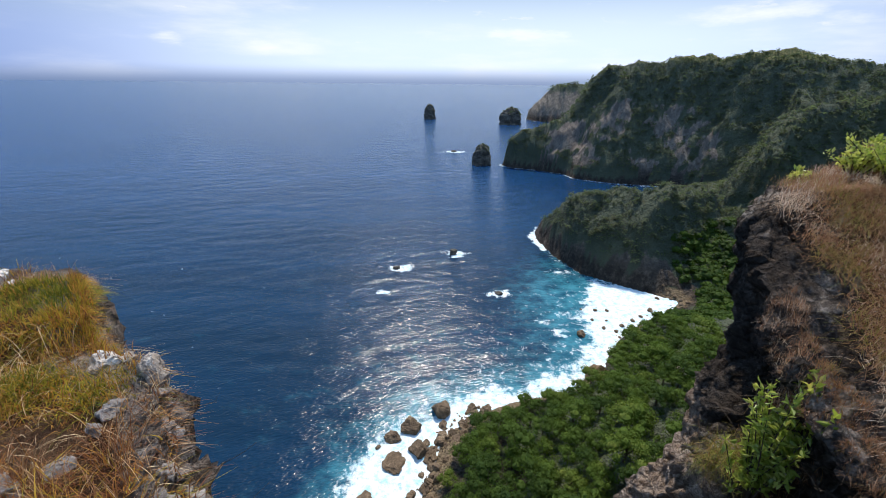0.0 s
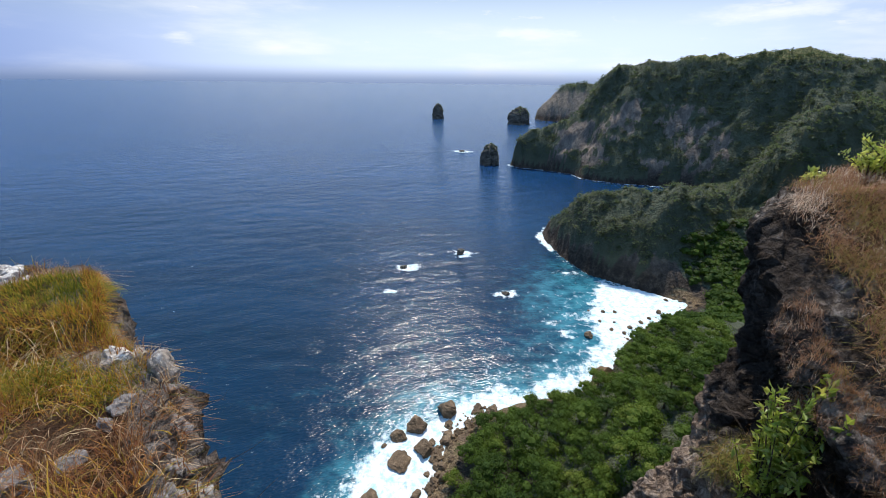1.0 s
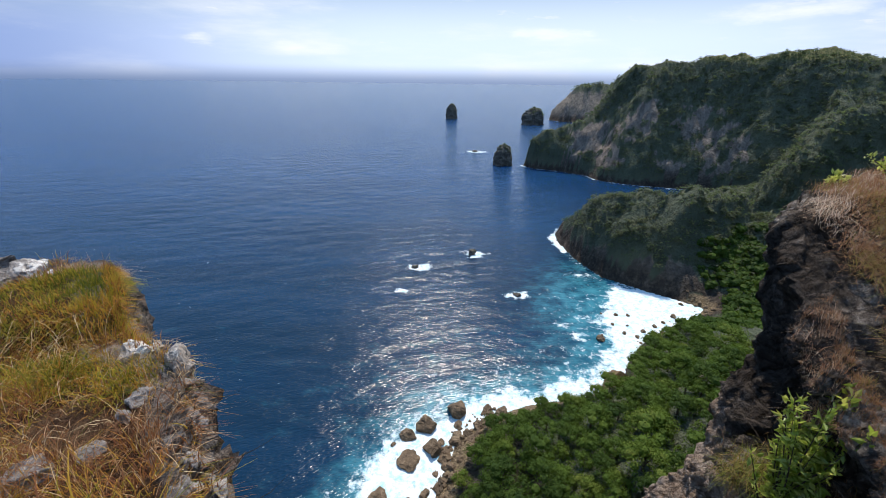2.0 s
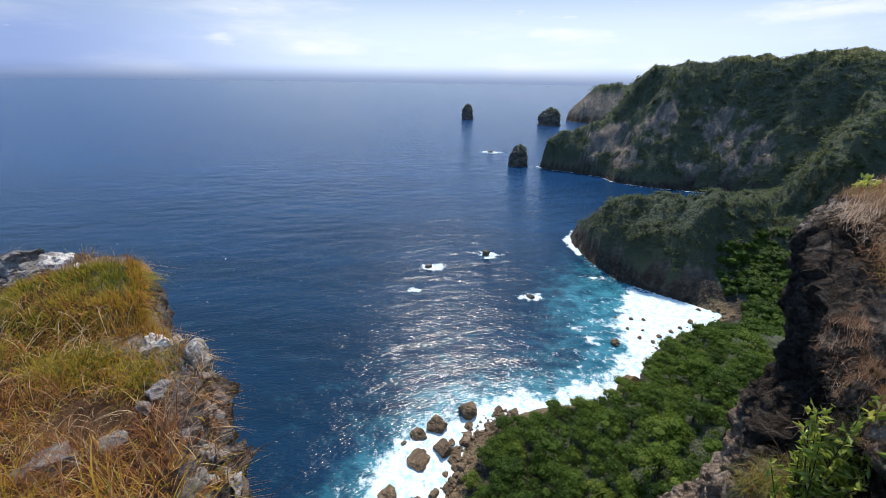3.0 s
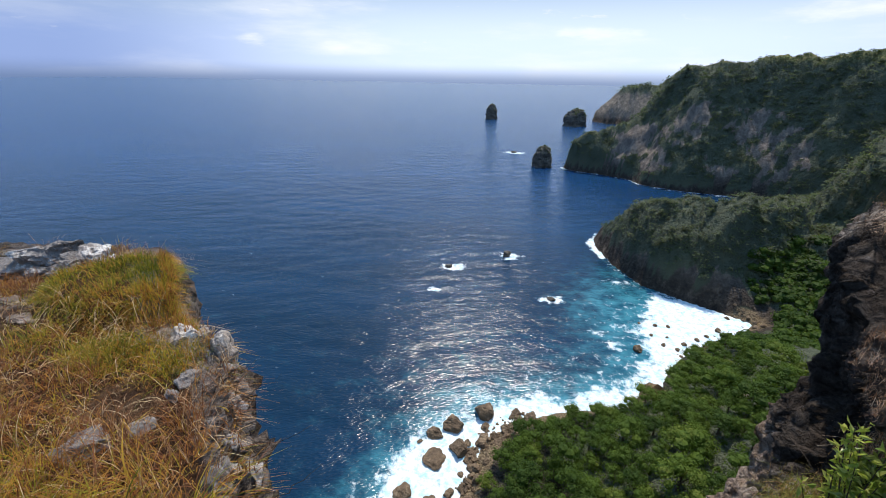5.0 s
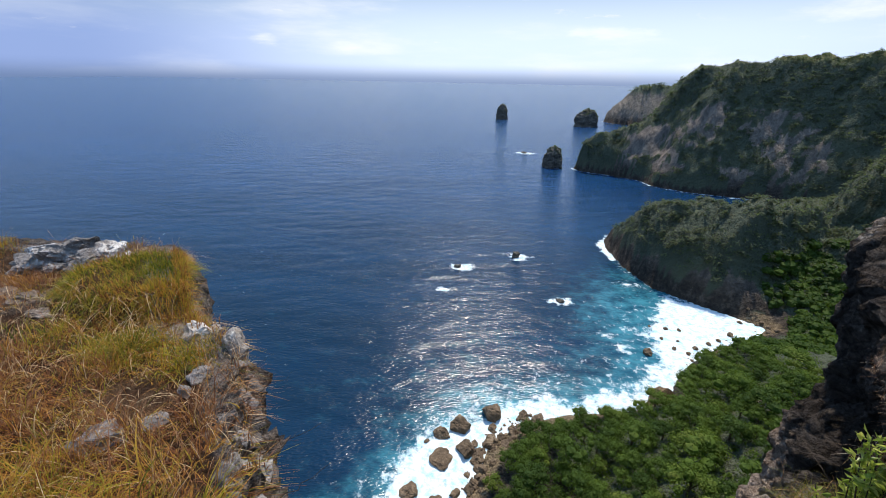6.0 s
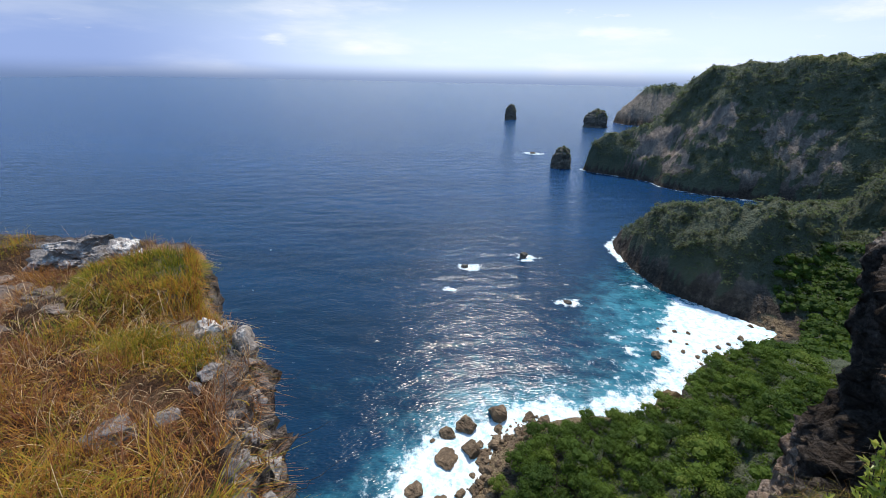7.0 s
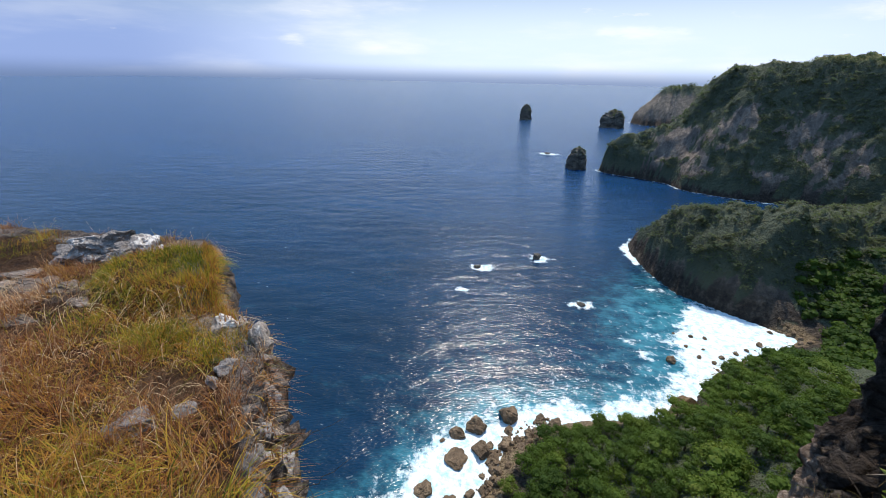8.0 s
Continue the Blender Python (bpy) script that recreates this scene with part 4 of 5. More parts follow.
def mat_clifftop():
    m = Nodes("limestone_and_turf", rough=0.92)
    m.bsdf.inputs["Specular IOR Level"].default_value = 0.12
    w = m.where()
    rocky_a, pale_a = m.attr("rocky"), m.attr("pale")
    a, b, c = m.noise(1.1, 6, 0.62, w, (1, 1, 0.6)), m.noise(7, 6, 0.7, w), m.noise(34, 4, 0.7, w)
    f = m.math("ADD", m.math("MULTIPLY", a, 0.6), m.math("MULTIPLY", b, 0.4))
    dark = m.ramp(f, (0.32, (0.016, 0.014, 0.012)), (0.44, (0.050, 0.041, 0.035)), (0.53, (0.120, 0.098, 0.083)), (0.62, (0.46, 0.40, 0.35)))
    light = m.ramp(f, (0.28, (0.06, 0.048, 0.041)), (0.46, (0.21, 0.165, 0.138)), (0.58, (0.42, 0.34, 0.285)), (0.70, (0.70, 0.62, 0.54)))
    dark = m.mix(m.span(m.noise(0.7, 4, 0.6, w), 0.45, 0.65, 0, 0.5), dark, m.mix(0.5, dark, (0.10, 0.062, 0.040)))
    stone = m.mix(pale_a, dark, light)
    # tan rock of the lower slope, lifted so its colour stands in for sun
    tan = m.ramp(f, (0.32, (0.20, 0.135, 0.098)), (0.46, (0.46, 0.33, 0.245)), (0.62, (0.68, 0.54, 0.44)))
    stone = m.mix(m.attr("warm"), stone, tan)
    stone = m.mix(m.span(c, 0.52, 0.75, 0, 0.45), stone, (0.05, 0.042, 0.034))
    vor = m.n("TexVoronoi", Vector=m.n("Mapping", Vector=w).outputs[0], Scale=4.0)
    vor.feature = "DISTANCE_TO_EDGE"
    crack = m.math("ADD", vor.outputs["Distance"], m.math("MULTIPLY", m.math("SUBTRACT", b, 0.5), 0.35))
    stone = m.mix(m.span(crack, 0.0, 0.10, 0.4, 0.0), stone, (0.016, 0.013, 0.012))
    soil = m.ramp(m.math("ADD", m.math("MULTIPLY", a, 0.4), m.math("MULTIPLY", b, 0.6)), (0.3, (0.026, 0.014, 0.008)), (0.5, (0.10, 0.050, 0.024)), (0.7, (0.25, 0.15, 0.080)))
    fac = m.span(m.math("ADD", rocky_a, m.math("MULTIPLY", m.math("SUBTRACT", a, 0.5), 1.2)), 0.42, 0.62)
    h = m.math("ADD", m.math("ADD", a, m.math("MULTIPLY", m.span(crack, 0.0, 0.25, 0.0, 0.5), fac)), m.math("ADD", m.math("MULTIPLY", b, 0.8), m.math("MULTIPLY", c, 0.4)))
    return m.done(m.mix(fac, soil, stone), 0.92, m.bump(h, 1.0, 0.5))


CLIFF_PTS = p.reshape(nu, nv, 3)
CLIFFTOP = mat_clifftop()
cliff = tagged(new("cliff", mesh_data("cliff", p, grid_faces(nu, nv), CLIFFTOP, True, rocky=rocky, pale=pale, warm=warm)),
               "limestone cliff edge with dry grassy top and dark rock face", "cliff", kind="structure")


# ---- grass ----
def blades(rng, roots, lean, length, width, tone, segs=3):
    """Bent, tapering blades: roots (n, 3), lean (n, 2) sideways reach, and so on. Verts, quads, tone a vertex."""
    n = len(roots)
    t = np.linspace(0, 1, segs + 1)
    side = rng.normal(size=(n, 2))
    side /= np.linalg.norm(side, axis=1, keepdims=True)
    side = np.stack([-lean[:, 1], lean[:, 0]], 1) / (np.linalg.norm(lean, axis=1, keepdims=True) + 1e-6) * 0.8 + side * 0.5
    side /= np.linalg.norm(side, axis=1, keepdims=True)
    rise = np.sqrt(np.clip(1 - (np.linalg.norm(lean, axis=1)) ** 2 * 0.8, 0.06, 1))
    vs = np.empty((n, segs + 1, 2, 3))
    for k, a in enumerate(t):
        c = roots.copy()
        c[:, :2] += lean * (length * (0.25 * a + 0.75 * a * a))[:, None]
        c[:, 2] += length * (rise * a - 0.72 * np.linalg.norm(lean, axis=1) * a * a)
        w = width * (1 - a) ** 0.7 + 0.0006
        off = np.concatenate([side * w[:, None] * 0.5, np.zeros((n, 1))], 1)
        vs[:, k, 0], vs[:, k, 1] = c - off, c + off
    base = np.arange(n)[:, None, None] * (segs + 1) * 2
    q = np.array([[2 * k, 2 * k + 1, 2 * k + 3, 2 * k + 2] for k in range(segs)])[None]
    return vs.reshape(-1, 3), (base + q).reshape(-1, 4), np.repeat(tone, (segs + 1) * 2)


def sward(name, label, rng, spots, per, radius, length, width, tone, wind=(0.15, 0.0), segs=3, spread=0.55, material=GRASS, comb=3.4, droop=0.55, fan=0.28):
    """Tufts of blades at spots (n, 2); length and tone are functions of the places."""
    c = np.repeat(spots, per, 0)
    d = rng.normal(size=c.shape) * radius
    xy = c + d
    z = top_z(xy[:, 0], xy[:, 1]) - 0.02 + 0.10 * (xy[:, 0] > 4)
    ln = np.repeat(length(spots), per) * rng.uniform(0.45, 1.15, len(xy))
    lean = d / radius * fan + rng.normal(size=c.shape) * spread * 0.5 + np.array(wind) + np.repeat(rng.normal(size=spots.shape) * 0.42 + comb * np.stack([fbm(flat3(spots[:, 0], spots[:, 1], 1.6, 12.0), 3), fbm(flat3(spots[:, 0], spots[:, 1], 1.6, 31.0), 3)], 1), per, 0)
    big = np.linalg.norm(lean, axis=1, keepdims=True)
    lean = lean / big * np.clip(big, droop, 1.0)
    tn = np.clip(np.repeat(tone(spots) + rng.normal(size=len(spots)) * 0.11, per) + rng.normal(size=len(xy)) * 0.09, 0, 1)
    v, f, ta = blades(rng, np.concatenate([xy, z[:, None]], 1), lean, ln, width * rng.uniform(0.6, 1.3, len(xy)), tn, segs)
    return tagged(new(name, mesh_data(name, v, f, material, False, tone=ta)), label, "grass", kind="stuff")


def rim_gap(p):
    """Distance in from the cliff edge."""
    d, _ = seg_dist(p[:, 0], p[:, 1], [tuple(q) for q in rim_e])
    poly = [tuple(q) for q in rim_e] + [tuple(q) for q in rim_i[::-1]]
    return np.where(inside(p[:, 0], p[:, 1], poly), d, -d)


rng = np.random.default_rng(41)
p = np.stack([rng.uniform(-8.5, -0.6, 8200), rng.uniform(-0.6, 3.1, 8200)], 1)
g = rim_gap(p)
mound = np.exp(-(((p[:, 0] + 3.0) / 0.62) ** 2 + ((p[:, 1] - 2.25) / 0.42) ** 2))
bald = fbm(flat3(p[:, 0], p[:, 1], 1.5, 3.3), 3) - 0.6 * np.exp(-(((p[:, 0] + 4.15) / 0.85) ** 2 + ((p[:, 1] - 2.0) / 0.34) ** 2)) - 0.4 * np.exp(-(((p[:, 0] + 2.0) / 0.25) ** 2 + ((p[:, 1] - 1.1) / 0.12) ** 2)) - 0.9 * np.exp(-(((p[:, 0] + 4.0) / 0.6) ** 2 + ((p[:, 1] - 2.75) / 0.35) ** 2)) - 0.5 * np.exp(-(((p[:, 0] + 1.77) / 0.12) ** 2 + ((p[:, 1] - 1.5) / 0.16) ** 2))
keep = (g > np.where((p[:, 0] > -1.9) & (p[:, 1] > 0.75), 0.08 + 0.10 * fbm(flat3(p[:, 0], p[:, 1], 3.0, 6.0), 2), 0.06)) & ((p[:, 0] > -4.6) | (rng.random(len(p)) < 0.25)) & (bald > -0.26) & (mound < 0.45) & (rng.random(len(p)) < 0.45 + 1.4 * np.clip(g, 0, 0.6))
spots = p[keep]


def ledge_tone(q):
    n = fbm(flat3(q[:, 0], q[:, 1], 1.1, 8.1), 4)
    def patch(x, y, rx, ry):
        return np.exp(-(((q[:, 0] - x) / rx) ** 2 + ((q[:, 1] - y) / ry) ** 2))

    olive = np.clip(1.3 * patch(-2.30, 1.70, 0.55, 0.16) + patch(-5.4, 2.7, 0.7, 0.4), 0, 1)
    tone = 0.46 + 0.12 * smooth(-2.1, -2.9, q[:, 0]) + 0.60 * n
    tone = tone + (0.13 + 0.25 * n - tone) * olive
    tone = tone + (0.37 + 0.30 * n - tone) * patch(-1.45, 0.72, 0.75, 0.32)
    tone = tone + (0.30 + 0.4 * n - tone) * 0.5 * patch(-2.5, 0.85, 0.45, 0.22)
    # red-brown grass; the strip at y 1.93 paints shade along the mound's foot
    return tone + (0.50 + 0.20 * n - tone) * np.clip(1.2 * patch(-2.50, 1.44, 0.75, 0.15) + patch(-3.4, 1.45, 0.6, 0.35) + patch(-2.9, 1.93, 0.6, 0.07), 0, 1)


sward("dry_grass", "dense dry yellow and brown grass on the ledge", rng, spots, 48, 0.05, lambda q: 0.22 + 0.30 * fbm(flat3(q[:, 0], q[:, 1], 2.6), 3) + 0.10 * smooth(1.4, 0.6, q[:, 1]) - 0.09 * np.exp(-(((q[:, 0] + 2.5) / 0.8) ** 2 + ((q[:, 1] - 1.46) / 0.16) ** 2)), 0.0040, ledge_tone, (0.04, 0.0), 2, 0.9, GRASS, 2.2, 0.4, 0.6)
pm = np.stack([-3.0 + rng.uniform(-0.70, 0.70, 900), 2.30 + rng.uniform(-0.42, 0.42, 900)], 1)
pm = pm[(rim_gap(pm) > -0.02) & (np.hypot((pm[:, 0] + 3.0) / 0.68, (pm[:, 1] - 2.30) / 0.40) < 1)][:330]
sward("tussock_grass", "tall greenish tussock of grass on a mound", rng, pm, 62, 0.05, lambda q: 0.115 + 0.13 * fbm(flat3(q[:, 0], q[:, 1], 4.0), 2), 0.0056, lambda q: 0.17 + 0.16 * smooth(-2.75, -2.35, q[:, 0]) + 0.40 * fbm(flat3(q[:, 0], q[:, 1], 2.6), 3), (0.05, 0.0), 3, 1.1, GRASS, 1.5, 0.25, 0.5)
pb = np.stack([-2.48 + rng.normal(size=420) * 0.36, 1.70 + rng.normal(size=420) * 0.065], 1)
pb = pb[rim_gap(pb) > 0.03]
sward("yellow_grass", "dense yellow green grass in front of the mound", rng, pb, 24, 0.05, lambda q: 0.17 + 0.16 * fbm(flat3(q[:, 0], q[:, 1], 3.0), 2), 0.0052, lambda q: 0.19 + 0.35 * fbm(flat3(q[:, 0], q[:, 1], 2.2, 3.1), 3), (0.1, -0.1), 3, 1.0, GRASS, 2.4, 0.4)
pl = np.stack([rng.uniform(-2.2, -0.75, 130), rng.uniform(0.05, 0.95, 130)], 1)
pl = pl[rim_gap(pl) > 0.12]
sward("long_grass", "long golden grass bending over the ledge", rng, pl, 16, 0.035, lambda q: np.full(len(q), 0.38), 0.0072, lambda q: 0.33 + 0.25 * fbm(flat3(q[:, 0], q[:, 1], 1.2, 4.4), 2), (0.35, 0.25), 5, 0.9)
ps = np.stack([rng.uniform(-4.8, -0.8, 1000), rng.uniform(0.1, 2.1, 1000)], 1)
ps = ps[rim_gap(ps) > 0.05]
sward("straw", "loose pale straw stalks among the dry grass", rng, ps, 9, 0.06, lambda q: 0.26 + 0.2 * fbm(flat3(q[:, 0], q[:, 1], 2.0, 7.7), 2), 0.0034, lambda q: 0.86 + 0.25 * fbm(flat3(q[:, 0], q[:, 1], 1.4, 5.4), 2), (0.08, 0.05), 4, 1.2, GRASS, 1.6, 0.5, 0.3)
# the slope above the dark face
p = np.stack([rng.uniform(4.5, 12, 9500), rng.uniform(1.5, 9.5, 9500)], 1)
g = rim_gap(p)
bald = fbm(flat3(p[:, 0], p[:, 1], 0.9, 5.5), 3)
keep = (g > 0.08 + 0.55 * np.exp(-((p[:, 1] - 5.0) / 0.8) ** 2) + 0.15 * smooth(5.5, 7.0, p[:, 1]) + 0.35 * fbm(flat3(p[:, 0], p[:, 1], 1.7, 1.0), 2)) & (bald > -0.16) & (g < 4.5)
spots = p[keep]
sward("hill_grass", "dry reddish brown grass covering the slope", rng, spots, 24, 0.10, lambda q: 0.28 + 0.30 * fbm(flat3(q[:, 0], q[:, 1], 1.1, 6.0), 2), 0.007, lambda q: np.clip(0.53 + 0.75 * fbm(flat3(q[:, 0], q[:, 1], 0.9, 2.2), 4), 0.30, 0.86), (0.1, 0.0), 2, 1.1, HILL_GRASS, 2.2, 0.35)

# grass that hangs over the lip
def lip_grass(name, label, seed, u0, u1, reach, count, length, width, tone, lean_out):
    rng = np.random.default_rng(seed)
    cols = np.where((ux > u0) & (ux < u1))[0]
    i = rng.choice(cols, count)
    k = np.clip((rng.random(count) ** 1.6 * reach / (7.5 / 83)).astype(int), 0, 60)
    ragged = fbm(np.stack([us[i] * 1.1, np.zeros(count), np.full(count, 2.0)], 1), 3)
    keep = k * (7.5 / 83) < reach * np.clip(0.45 + 1.1 * ragged, 0.05, 1)
    i, k = i[keep], k[keep]
    root = CLIFF_PTS[i, len(vt) + k] + rng.normal(size=(len(i), 3)) * 0.02
    lean = outward[i] * lean_out + rng.normal(size=(len(i), 2)) * 0.42
    lean = lean / np.maximum(np.linalg.norm(lean, axis=1, keepdims=True), 1)
    tn = np.clip(tone + 0.6 * fbm(root * 0.9 + 9, 3) + rng.normal(size=len(i)) * 0.12, 0, 1)
    v, f, ta = blades(rng, root, lean, length * rng.uniform(0.5, 1.2, len(i)), width * rng.uniform(0.6, 1.2, len(i)), tn, 3)
    return tagged(new(name, mesh_data(name, v, f, HILL_GRASS if u0 > 18 else GRASS, False, tone=ta)), label, "grass", kind="stuff")


lip_grass("lip_grass", "dry grass hanging over the lip of the dark face", 71, 20.2, 22.6, 1.0, 9000, 0.17, 0.0045, 0.64, 0.25)
lip_grass("mound_grass", "greenish grass hanging down the side of the mound", 73, 5.3, 8.3, 0.4, 4600, 0.11, 0.0055, 0.38, 0.35)
lip_grass("rim_grass", "dry grass at the broken rim of the ledge", 72, 7.4, 14.6, 0.30, 1100, 0.11, 0.005, 0.55, 0.05)


# tufts that hang from cracks in the dark face
def face_tuft(x, y, z, size, tone, count, seed):
    rng = np.random.default_rng(seed)
    root = np.array([x, y, z]) + rng.normal(size=(count, 3)) * size * np.array([0.22, 0.3, 0.16])
    lean = rng.normal(size=(count, 2)) * 0.55 + np.array([-0.2, -0.1])
    big = np.linalg.norm(lean, axis=1, keepdims=True)
    lean = lean / np.maximum(big, 1)
    v, f, ta = blades(rng, root, lean, size * rng.uniform(0.35, 0.85, count), 0.007 * rng.uniform(0.6, 1.2, count), np.clip(tone + rng.normal(size=count) * 0.15, 0, 1), 3)
    return tagged(new("grass_tuft", mesh_data("grass_tuft", v, f, HILL_GRASS, False, tone=ta)), "tuft of dry grass growing from the rock face", "grass", "rock face tufts")


for k, (x, y, z, s, tn) in enumerate([(5.2, 4.85, 95.95, 0.42, 0.62), (4.6, 4.3, 96.0, 0.3, 0.6), 
                                      (4.25, 4.5, 94.55, 0.5, 0.10), (4.4, 4.45, 94.65, 0.5, 0.08), (4.15, 4.7, 94.3, 0.45, 0.12), (4.6, 4.6, 94.7, 0.5, 0.1), (4.75, 4.2, 94.6, 0.5, 0.5), (4.9, 4.05, 95.0, 0.45, 0.62), (4.6, 3.95, 94.35, 0.5, 0.45), (4.85, 4.4, 94.95, 0.45, 0.2), (4.5, 4.2, 94.3, 0.5, 0.12), (4.35, 4.7, 94.5, 0.5, 0.14), (4.8, 4.7, 95.5, 0.4, 0.55), (5.0, 5.2, 96.7, 0.35, 0.5)]):
    face_tuft(x, y, z, s, tn, 240, 300 + k)

# ---- stones on the ledge ----
STONES = [rock_data("stone", 200 + k, PALE, cuts=4, rough=1.3) for k in range(5)]
OUTCROP = [rock_data("stone", 260 + k, OUTCROP_ROCK, cuts=4, rough=1.6) for k in range(5)]
# x, y, half width, half height, how far it stands out of the turf
LEDGE_STONES = [(-2.10, 1.92, 0.10, 0.085, 0.3), (-2.00, 1.965, 0.055, 0.05, 0.4), (-1.78, 1.86, 0.09, 0.12, 0.4), (-1.70, 1.80, 0.06, 0.09, 0.3), (-1.80, 1.57, 0.06, 0.06, 0.1), (-1.80, 1.46, 0.05, 0.05, 0.0),
                (-1.98, 1.11, 0.12, 0.055, 0.2), (-1.82, 1.27, 0.08, 0.04, 0.0)]
for k, (x, y, w, h, out) in enumerate(LEDGE_STONES):
    zz = float(top_z(np.array([x]), np.array([y]))[0])
    rock("stone", (STONES if k < 4 else OUTCROP)[k % 5], (x, y, zz + h * out), k * 1.1, (w, w * 0.8, h), "pale weathered limestone stone in the grass at the edge", "stone", "ledge stones", 0.12)
# the layered outcrop behind the mound, and slabs bared in the trodden turf
for k, (x, y, z, w, h) in enumerate([(-4.34, 2.74, 98.36, 0.26, 0.13), (-4.15, 2.80, 98.40, 0.20, 0.13), (-3.98, 2.82, 98.34, 0.18, 0.12), (-3.82, 2.82, 98.39, 0.15, 0.10), (-3.55, 2.74, 98.36, 0.12, 0.08), (-4.55, 2.62, 98.27, 0.24, 0.09),
                                     (-4.22, 2.62, 98.29, 0.18, 0.08), (-3.40, 2.66, 98.36, 0.09, 0.06), (-3.98, 2.66, 98.29, 0.14, 0.08)]):
    rock("stone", OUTCROP[k % 5], (x, y, z), 0.3 + k * 0.5, (w, w * 0.7, h), "grey layered limestone outcrop at the cliff edge", "stone", "outcrop stones", 0.10)
SLAB_ROCK = mat_rock("trodden_limestone", (0.085, 0.066, 0.052), (0.215, 0.165, 0.130), (0.42, 0.34, 0.28), 3.0, 0.8, 0.64)
SLABS = [rock_data("stone", 280 + k, SLAB_ROCK, cuts=4, rough=1.7) for k in range(4)]
for k, (x, y, w, d) in enumerate([(-4.15, 2.12, 0.30, 0.15), (-3.85, 2.10, 0.18, 0.10), (-4.75, 2.30, 0.34, 0.11), (-3.72, 1.66, 0.22, 0.11), (-4.05, 1.62, 0.18, 0.09), (-4.6, 2.05, 0.23, 0.11), (-3.50, 1.92, 0.14, 0.08), (-3.95, 1.84, 0.17, 0.07), (-4.4, 1.82, 0.2, 0.08), (-2.95, 0.72, 0.15, 0.10)]):
    zz = float(top_z(np.array([x]), np.array([y]))[0])
    rock("stone", SLABS[k % 4], (x, y, zz - 0.008), 0.2 * (k % 3) - 0.1, (w, d, 0.04), "flat grey brown limestone slab bared in trodden dry turf", "stone", "bared slabs", 0.05)

rng = np.random.default_rng(77)
RIM_ROCK = mat_rock("rim_limestone", (0.060, 0.050, 0.044), (0.165, 0.138, 0.120), (0.46, 0.41, 0.37), 3.4, 0.9, 0.63)
RUBBLE = [rock_data("stone", 230 + k, RIM_ROCK, cuts=3, rough=1.5, size=(1.0, 0.8 + 0.1 * k, 0.8)) for k in range(6)]
cols = np.where((ux > 9.6) & (ux < 15.6))[0]
for k in range(120):
    i, s = int(rng.choice(cols)), 0.022 + 0.045 * rng.random() ** 1.8
    drop = 0.34 * rng.random() ** 1.4
    x, y = edge[i] + outward[i] * (rng.uniform(-0.10, 0.03) if drop < 0.06 else 0.05 * rng.random() + 0.03)
    zz = float(top_z(np.array([x]), np.array([y]))[0])
    rock("stone", RUBBLE[k % 6], (x, y, zz - drop), rng.random() * 6.28, (s * 1.3, s, s), "grey broken limestone at the crumbling rim", "stone", "rim stones", rng.uniform(-0.6, 0.6))


# ---- dry twigs ----
def dry_branch(at, heading, reach, seed, label, thick=1.0, twigs=7):
    rng = np.random.default_rng(seed)
    ob = thing("dry_branch", label, "branch", at, "dry branches")
    d = np.array([math.cos(heading) * 0.8, math.sin(heading) * 0.8, 0.55])
    pts = [np.zeros(3) + d * reach * t + rng.normal(size=3) * 0.03 * reach * (t > 0) for t in np.linspace(0, 1, 7)]
    v, f = tube(pts, np.linspace(0.011, 0.003, 7) * thick, 5)
    part("stem", mesh_data("stem", v, f, BARK, True), ob)
    for k in range(twigs):
        root = pts[1 + k % 5]
        e = d * 0.5 + rng.normal(size=3) * 0.7
        q = [root + e * reach * 0.45 * t + rng.normal(size=3) * 0.02 * (t > 0) for t in np.linspace(0, 1, 5)]
        v, f = tube(q, np.linspace(0.006, 0.0018, 5) * thick, 4)
        part("twig", mesh_data("twig", v, f, BARK, True), ob)
    return ob


for k, (x, y, z, a, r) in enumerate([(4.75, 3.55, 95.0, 2.2, 0.9), (4.8, 3.2, 95.3, 2.9, 0.8), (4.6, 4.1, 94.6, 1.9, 0.9), (4.7, 3.0, 94.5, 2.4, 0.7), (4.5, 5.0, 94.2, 2.6, 0.6)]):
    dry_branch((x, y, z), a, r, 400 + k, "bare dry grey branch sticking out of the rock face")
for k, (x, y, a, r) in enumerate([(-1.45, 1.40, 0.3, 0.42), (-1.15, 1.2, 0.1, 0.40), (-1.6, 1.6, 0.2, 0.3), (-0.95, 1.0, 0.5, 0.3)]):
    dry_branch((x, y, float(top_z(np.array([x]), np.array([y]))[0])), a, r, 420 + k, "thin dry stalk leaning out over the ledge", 0.22, 1)


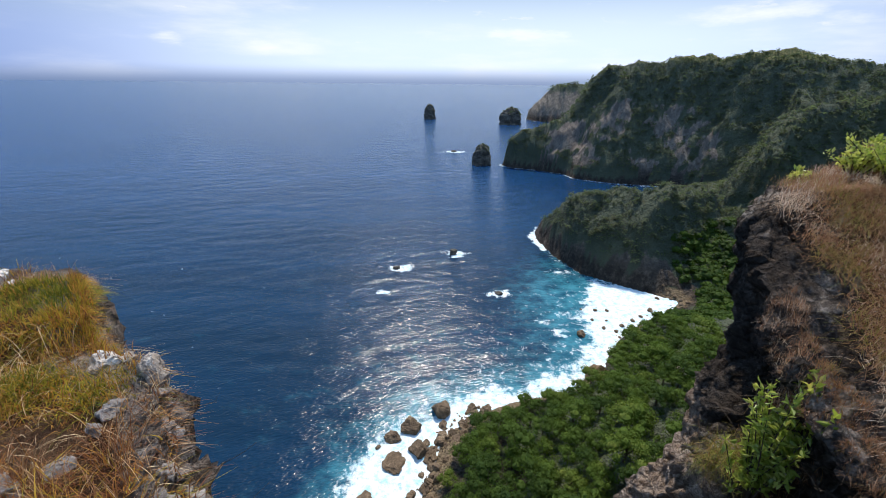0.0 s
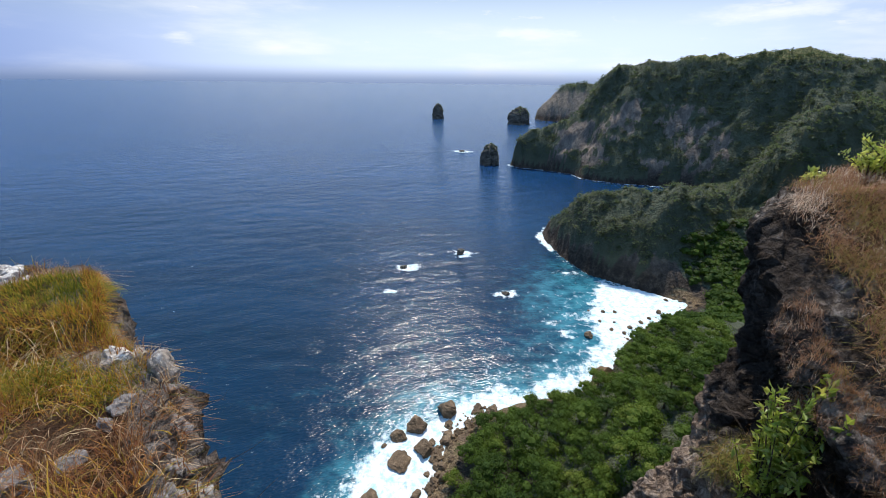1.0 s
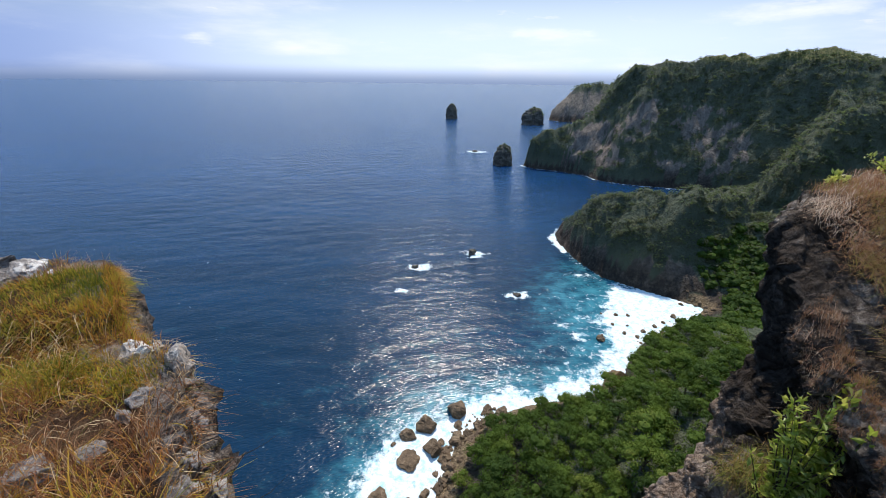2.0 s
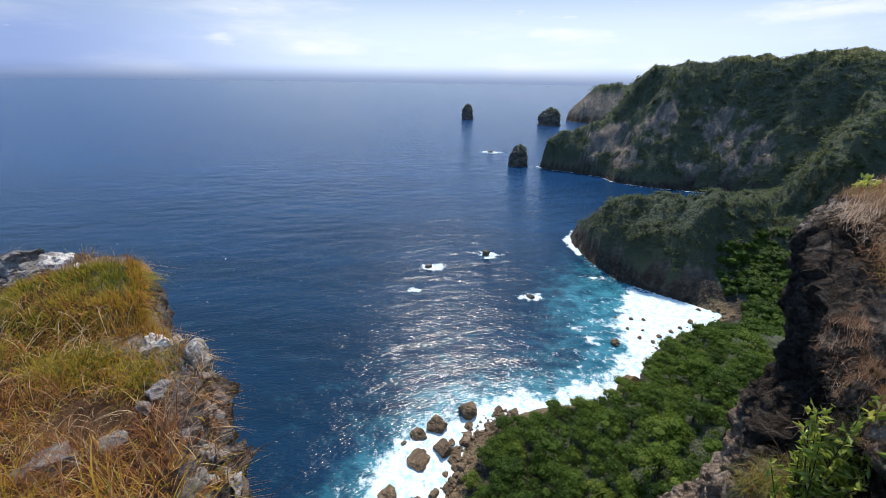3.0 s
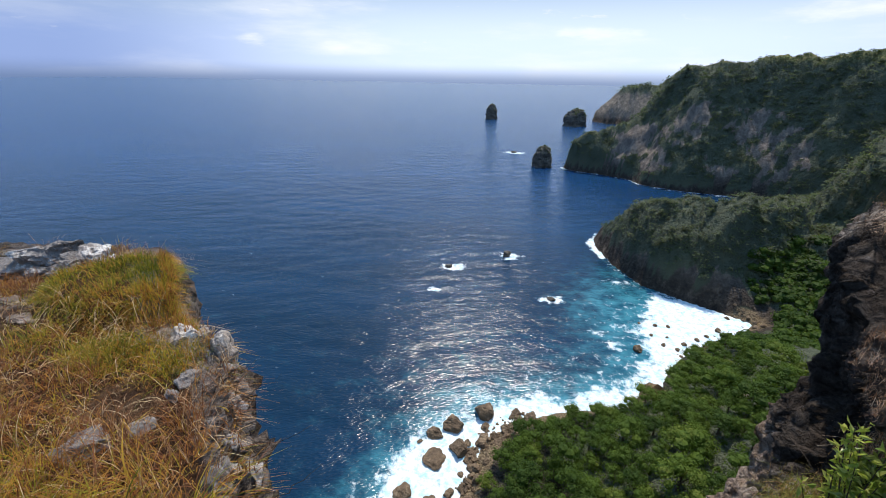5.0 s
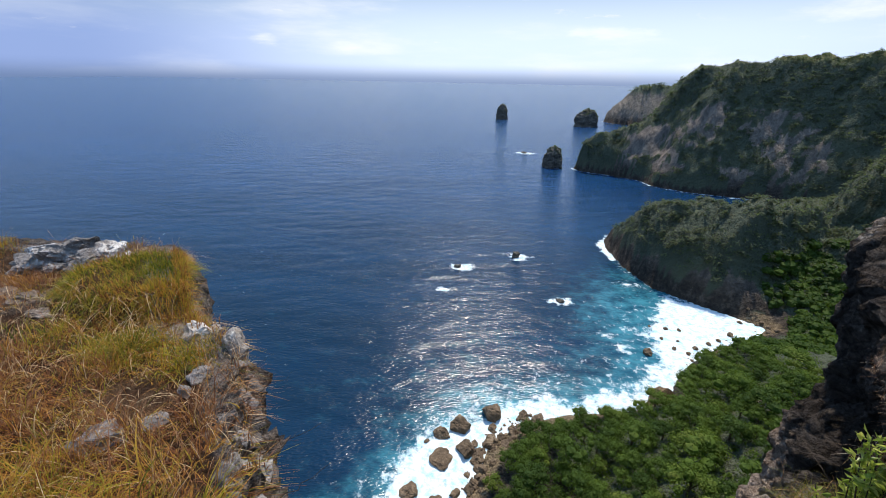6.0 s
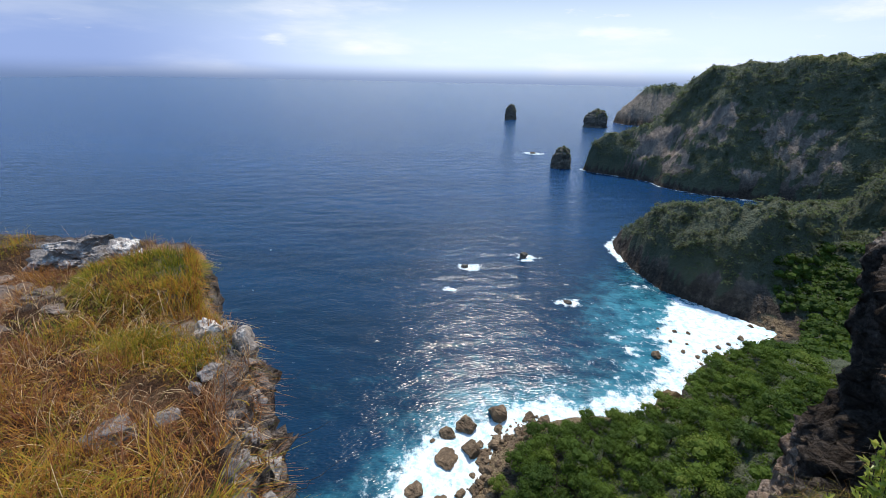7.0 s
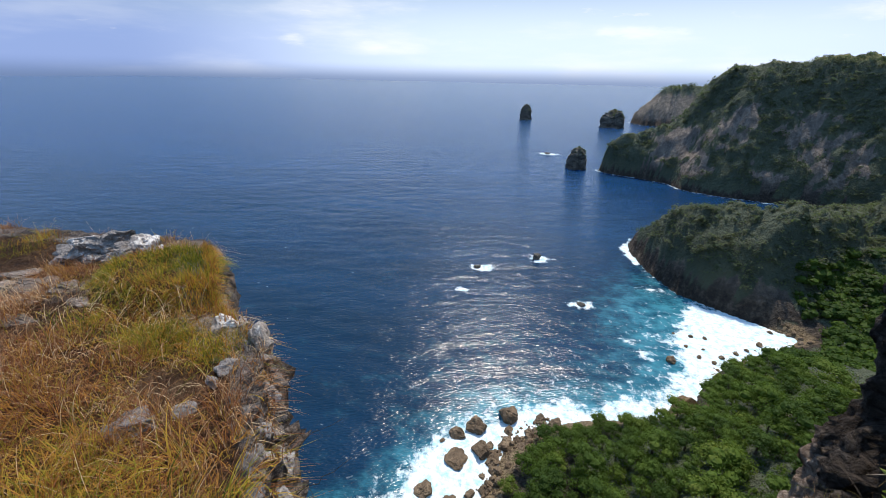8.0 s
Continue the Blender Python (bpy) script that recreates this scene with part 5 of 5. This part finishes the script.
# ---- bushes ----
def leafy_bush(at, height, width, stems, leaves, leaf, seed, label, lean=(0, 0)):
    rng = np.random.default_rng(seed)
    tips, pieces = [], []
    for _ in range(stems):
        a, r = rng.random() * 6.283, width * 0.5 * math.sqrt(rng.random())
        tip = np.array([math.cos(a) * r + lean[0], math.sin(a) * r + lean[1], height * rng.uniform(0.45, 1.0)])
        mid = tip * np.array([0.45, 0.45, 0.55]) + rng.normal(size=3) * 0.04
        pieces.append(tube([(0, 0, -0.1), mid, tip], [0.016, 0.010, 0.004], 5))
        tips.append((mid, tip))
    ob = thing("bush", label, "bush", at)
    for v, f in pieces:
        part("stem", mesh_data("stem", v, f, BARK, True), ob)
    # pointed leaves, folded along the midrib, set round the outer part of each stem
    k = rng.integers(0, stems, leaves)
    t = rng.uniform(-0.35, 1, leaves) if height > 1 else rng.uniform(-0.7, 1, leaves)
    mid, tip = np.array([m for m, _ in tips])[k], np.array([q for _, q in tips])[k]
    c = mid + (tip - mid) * t[:, None] + rng.normal(size=(leaves, 3)) * 0.02
    d = rng.normal(size=(leaves, 3)) + np.array([0, 0, 0.7])
    d /= np.linalg.norm(d, axis=1, keepdims=True)
    s = np.cross(d, rng.normal(size=(leaves, 3)))
    s /= np.linalg.norm(s, axis=1, keepdims=True)
    n = np.cross(d, s)
    L = leaf * rng.uniform(0.6, 1.2, leaves)[:, None]
    root, end, m1 = c, c + d * L - n * L * 0.1, c + d * L * 0.5
    vs = np.stack([root, m1 + s * L * 0.22 + n * L * 0.08, end, m1 - s * L * 0.22 + n * L * 0.08], 1).reshape(-1, 3)
    part("leaves", mesh_data("leaves", vs, np.arange(leaves * 4).reshape(-1, 4), BUSH), ob)
    return ob


leafy_bush((4.36, 4.05, 94.1), 2.5, 0.95, 34, 1900, 0.135, 51, "bright green leafy bush growing from the rock face", (-0.05, 0.0))
for k, (x, y) in enumerate([(7.1, 7.3), (7.6, 7.4), (7.4, 6.9), (6.3, 7.4), (8.0, 7.7), (7.9, 7.2)]):
    leafy_bush((x, y, float(top_z(np.array([x]), np.array([y]))[0])), 0.60 - 0.38 * (k == 3), 1.2 - 0.8 * (k == 3), 16, 800 - 640 * (k == 3), 0.10, 60 + k, "low green bush at the top of the grassy slope")
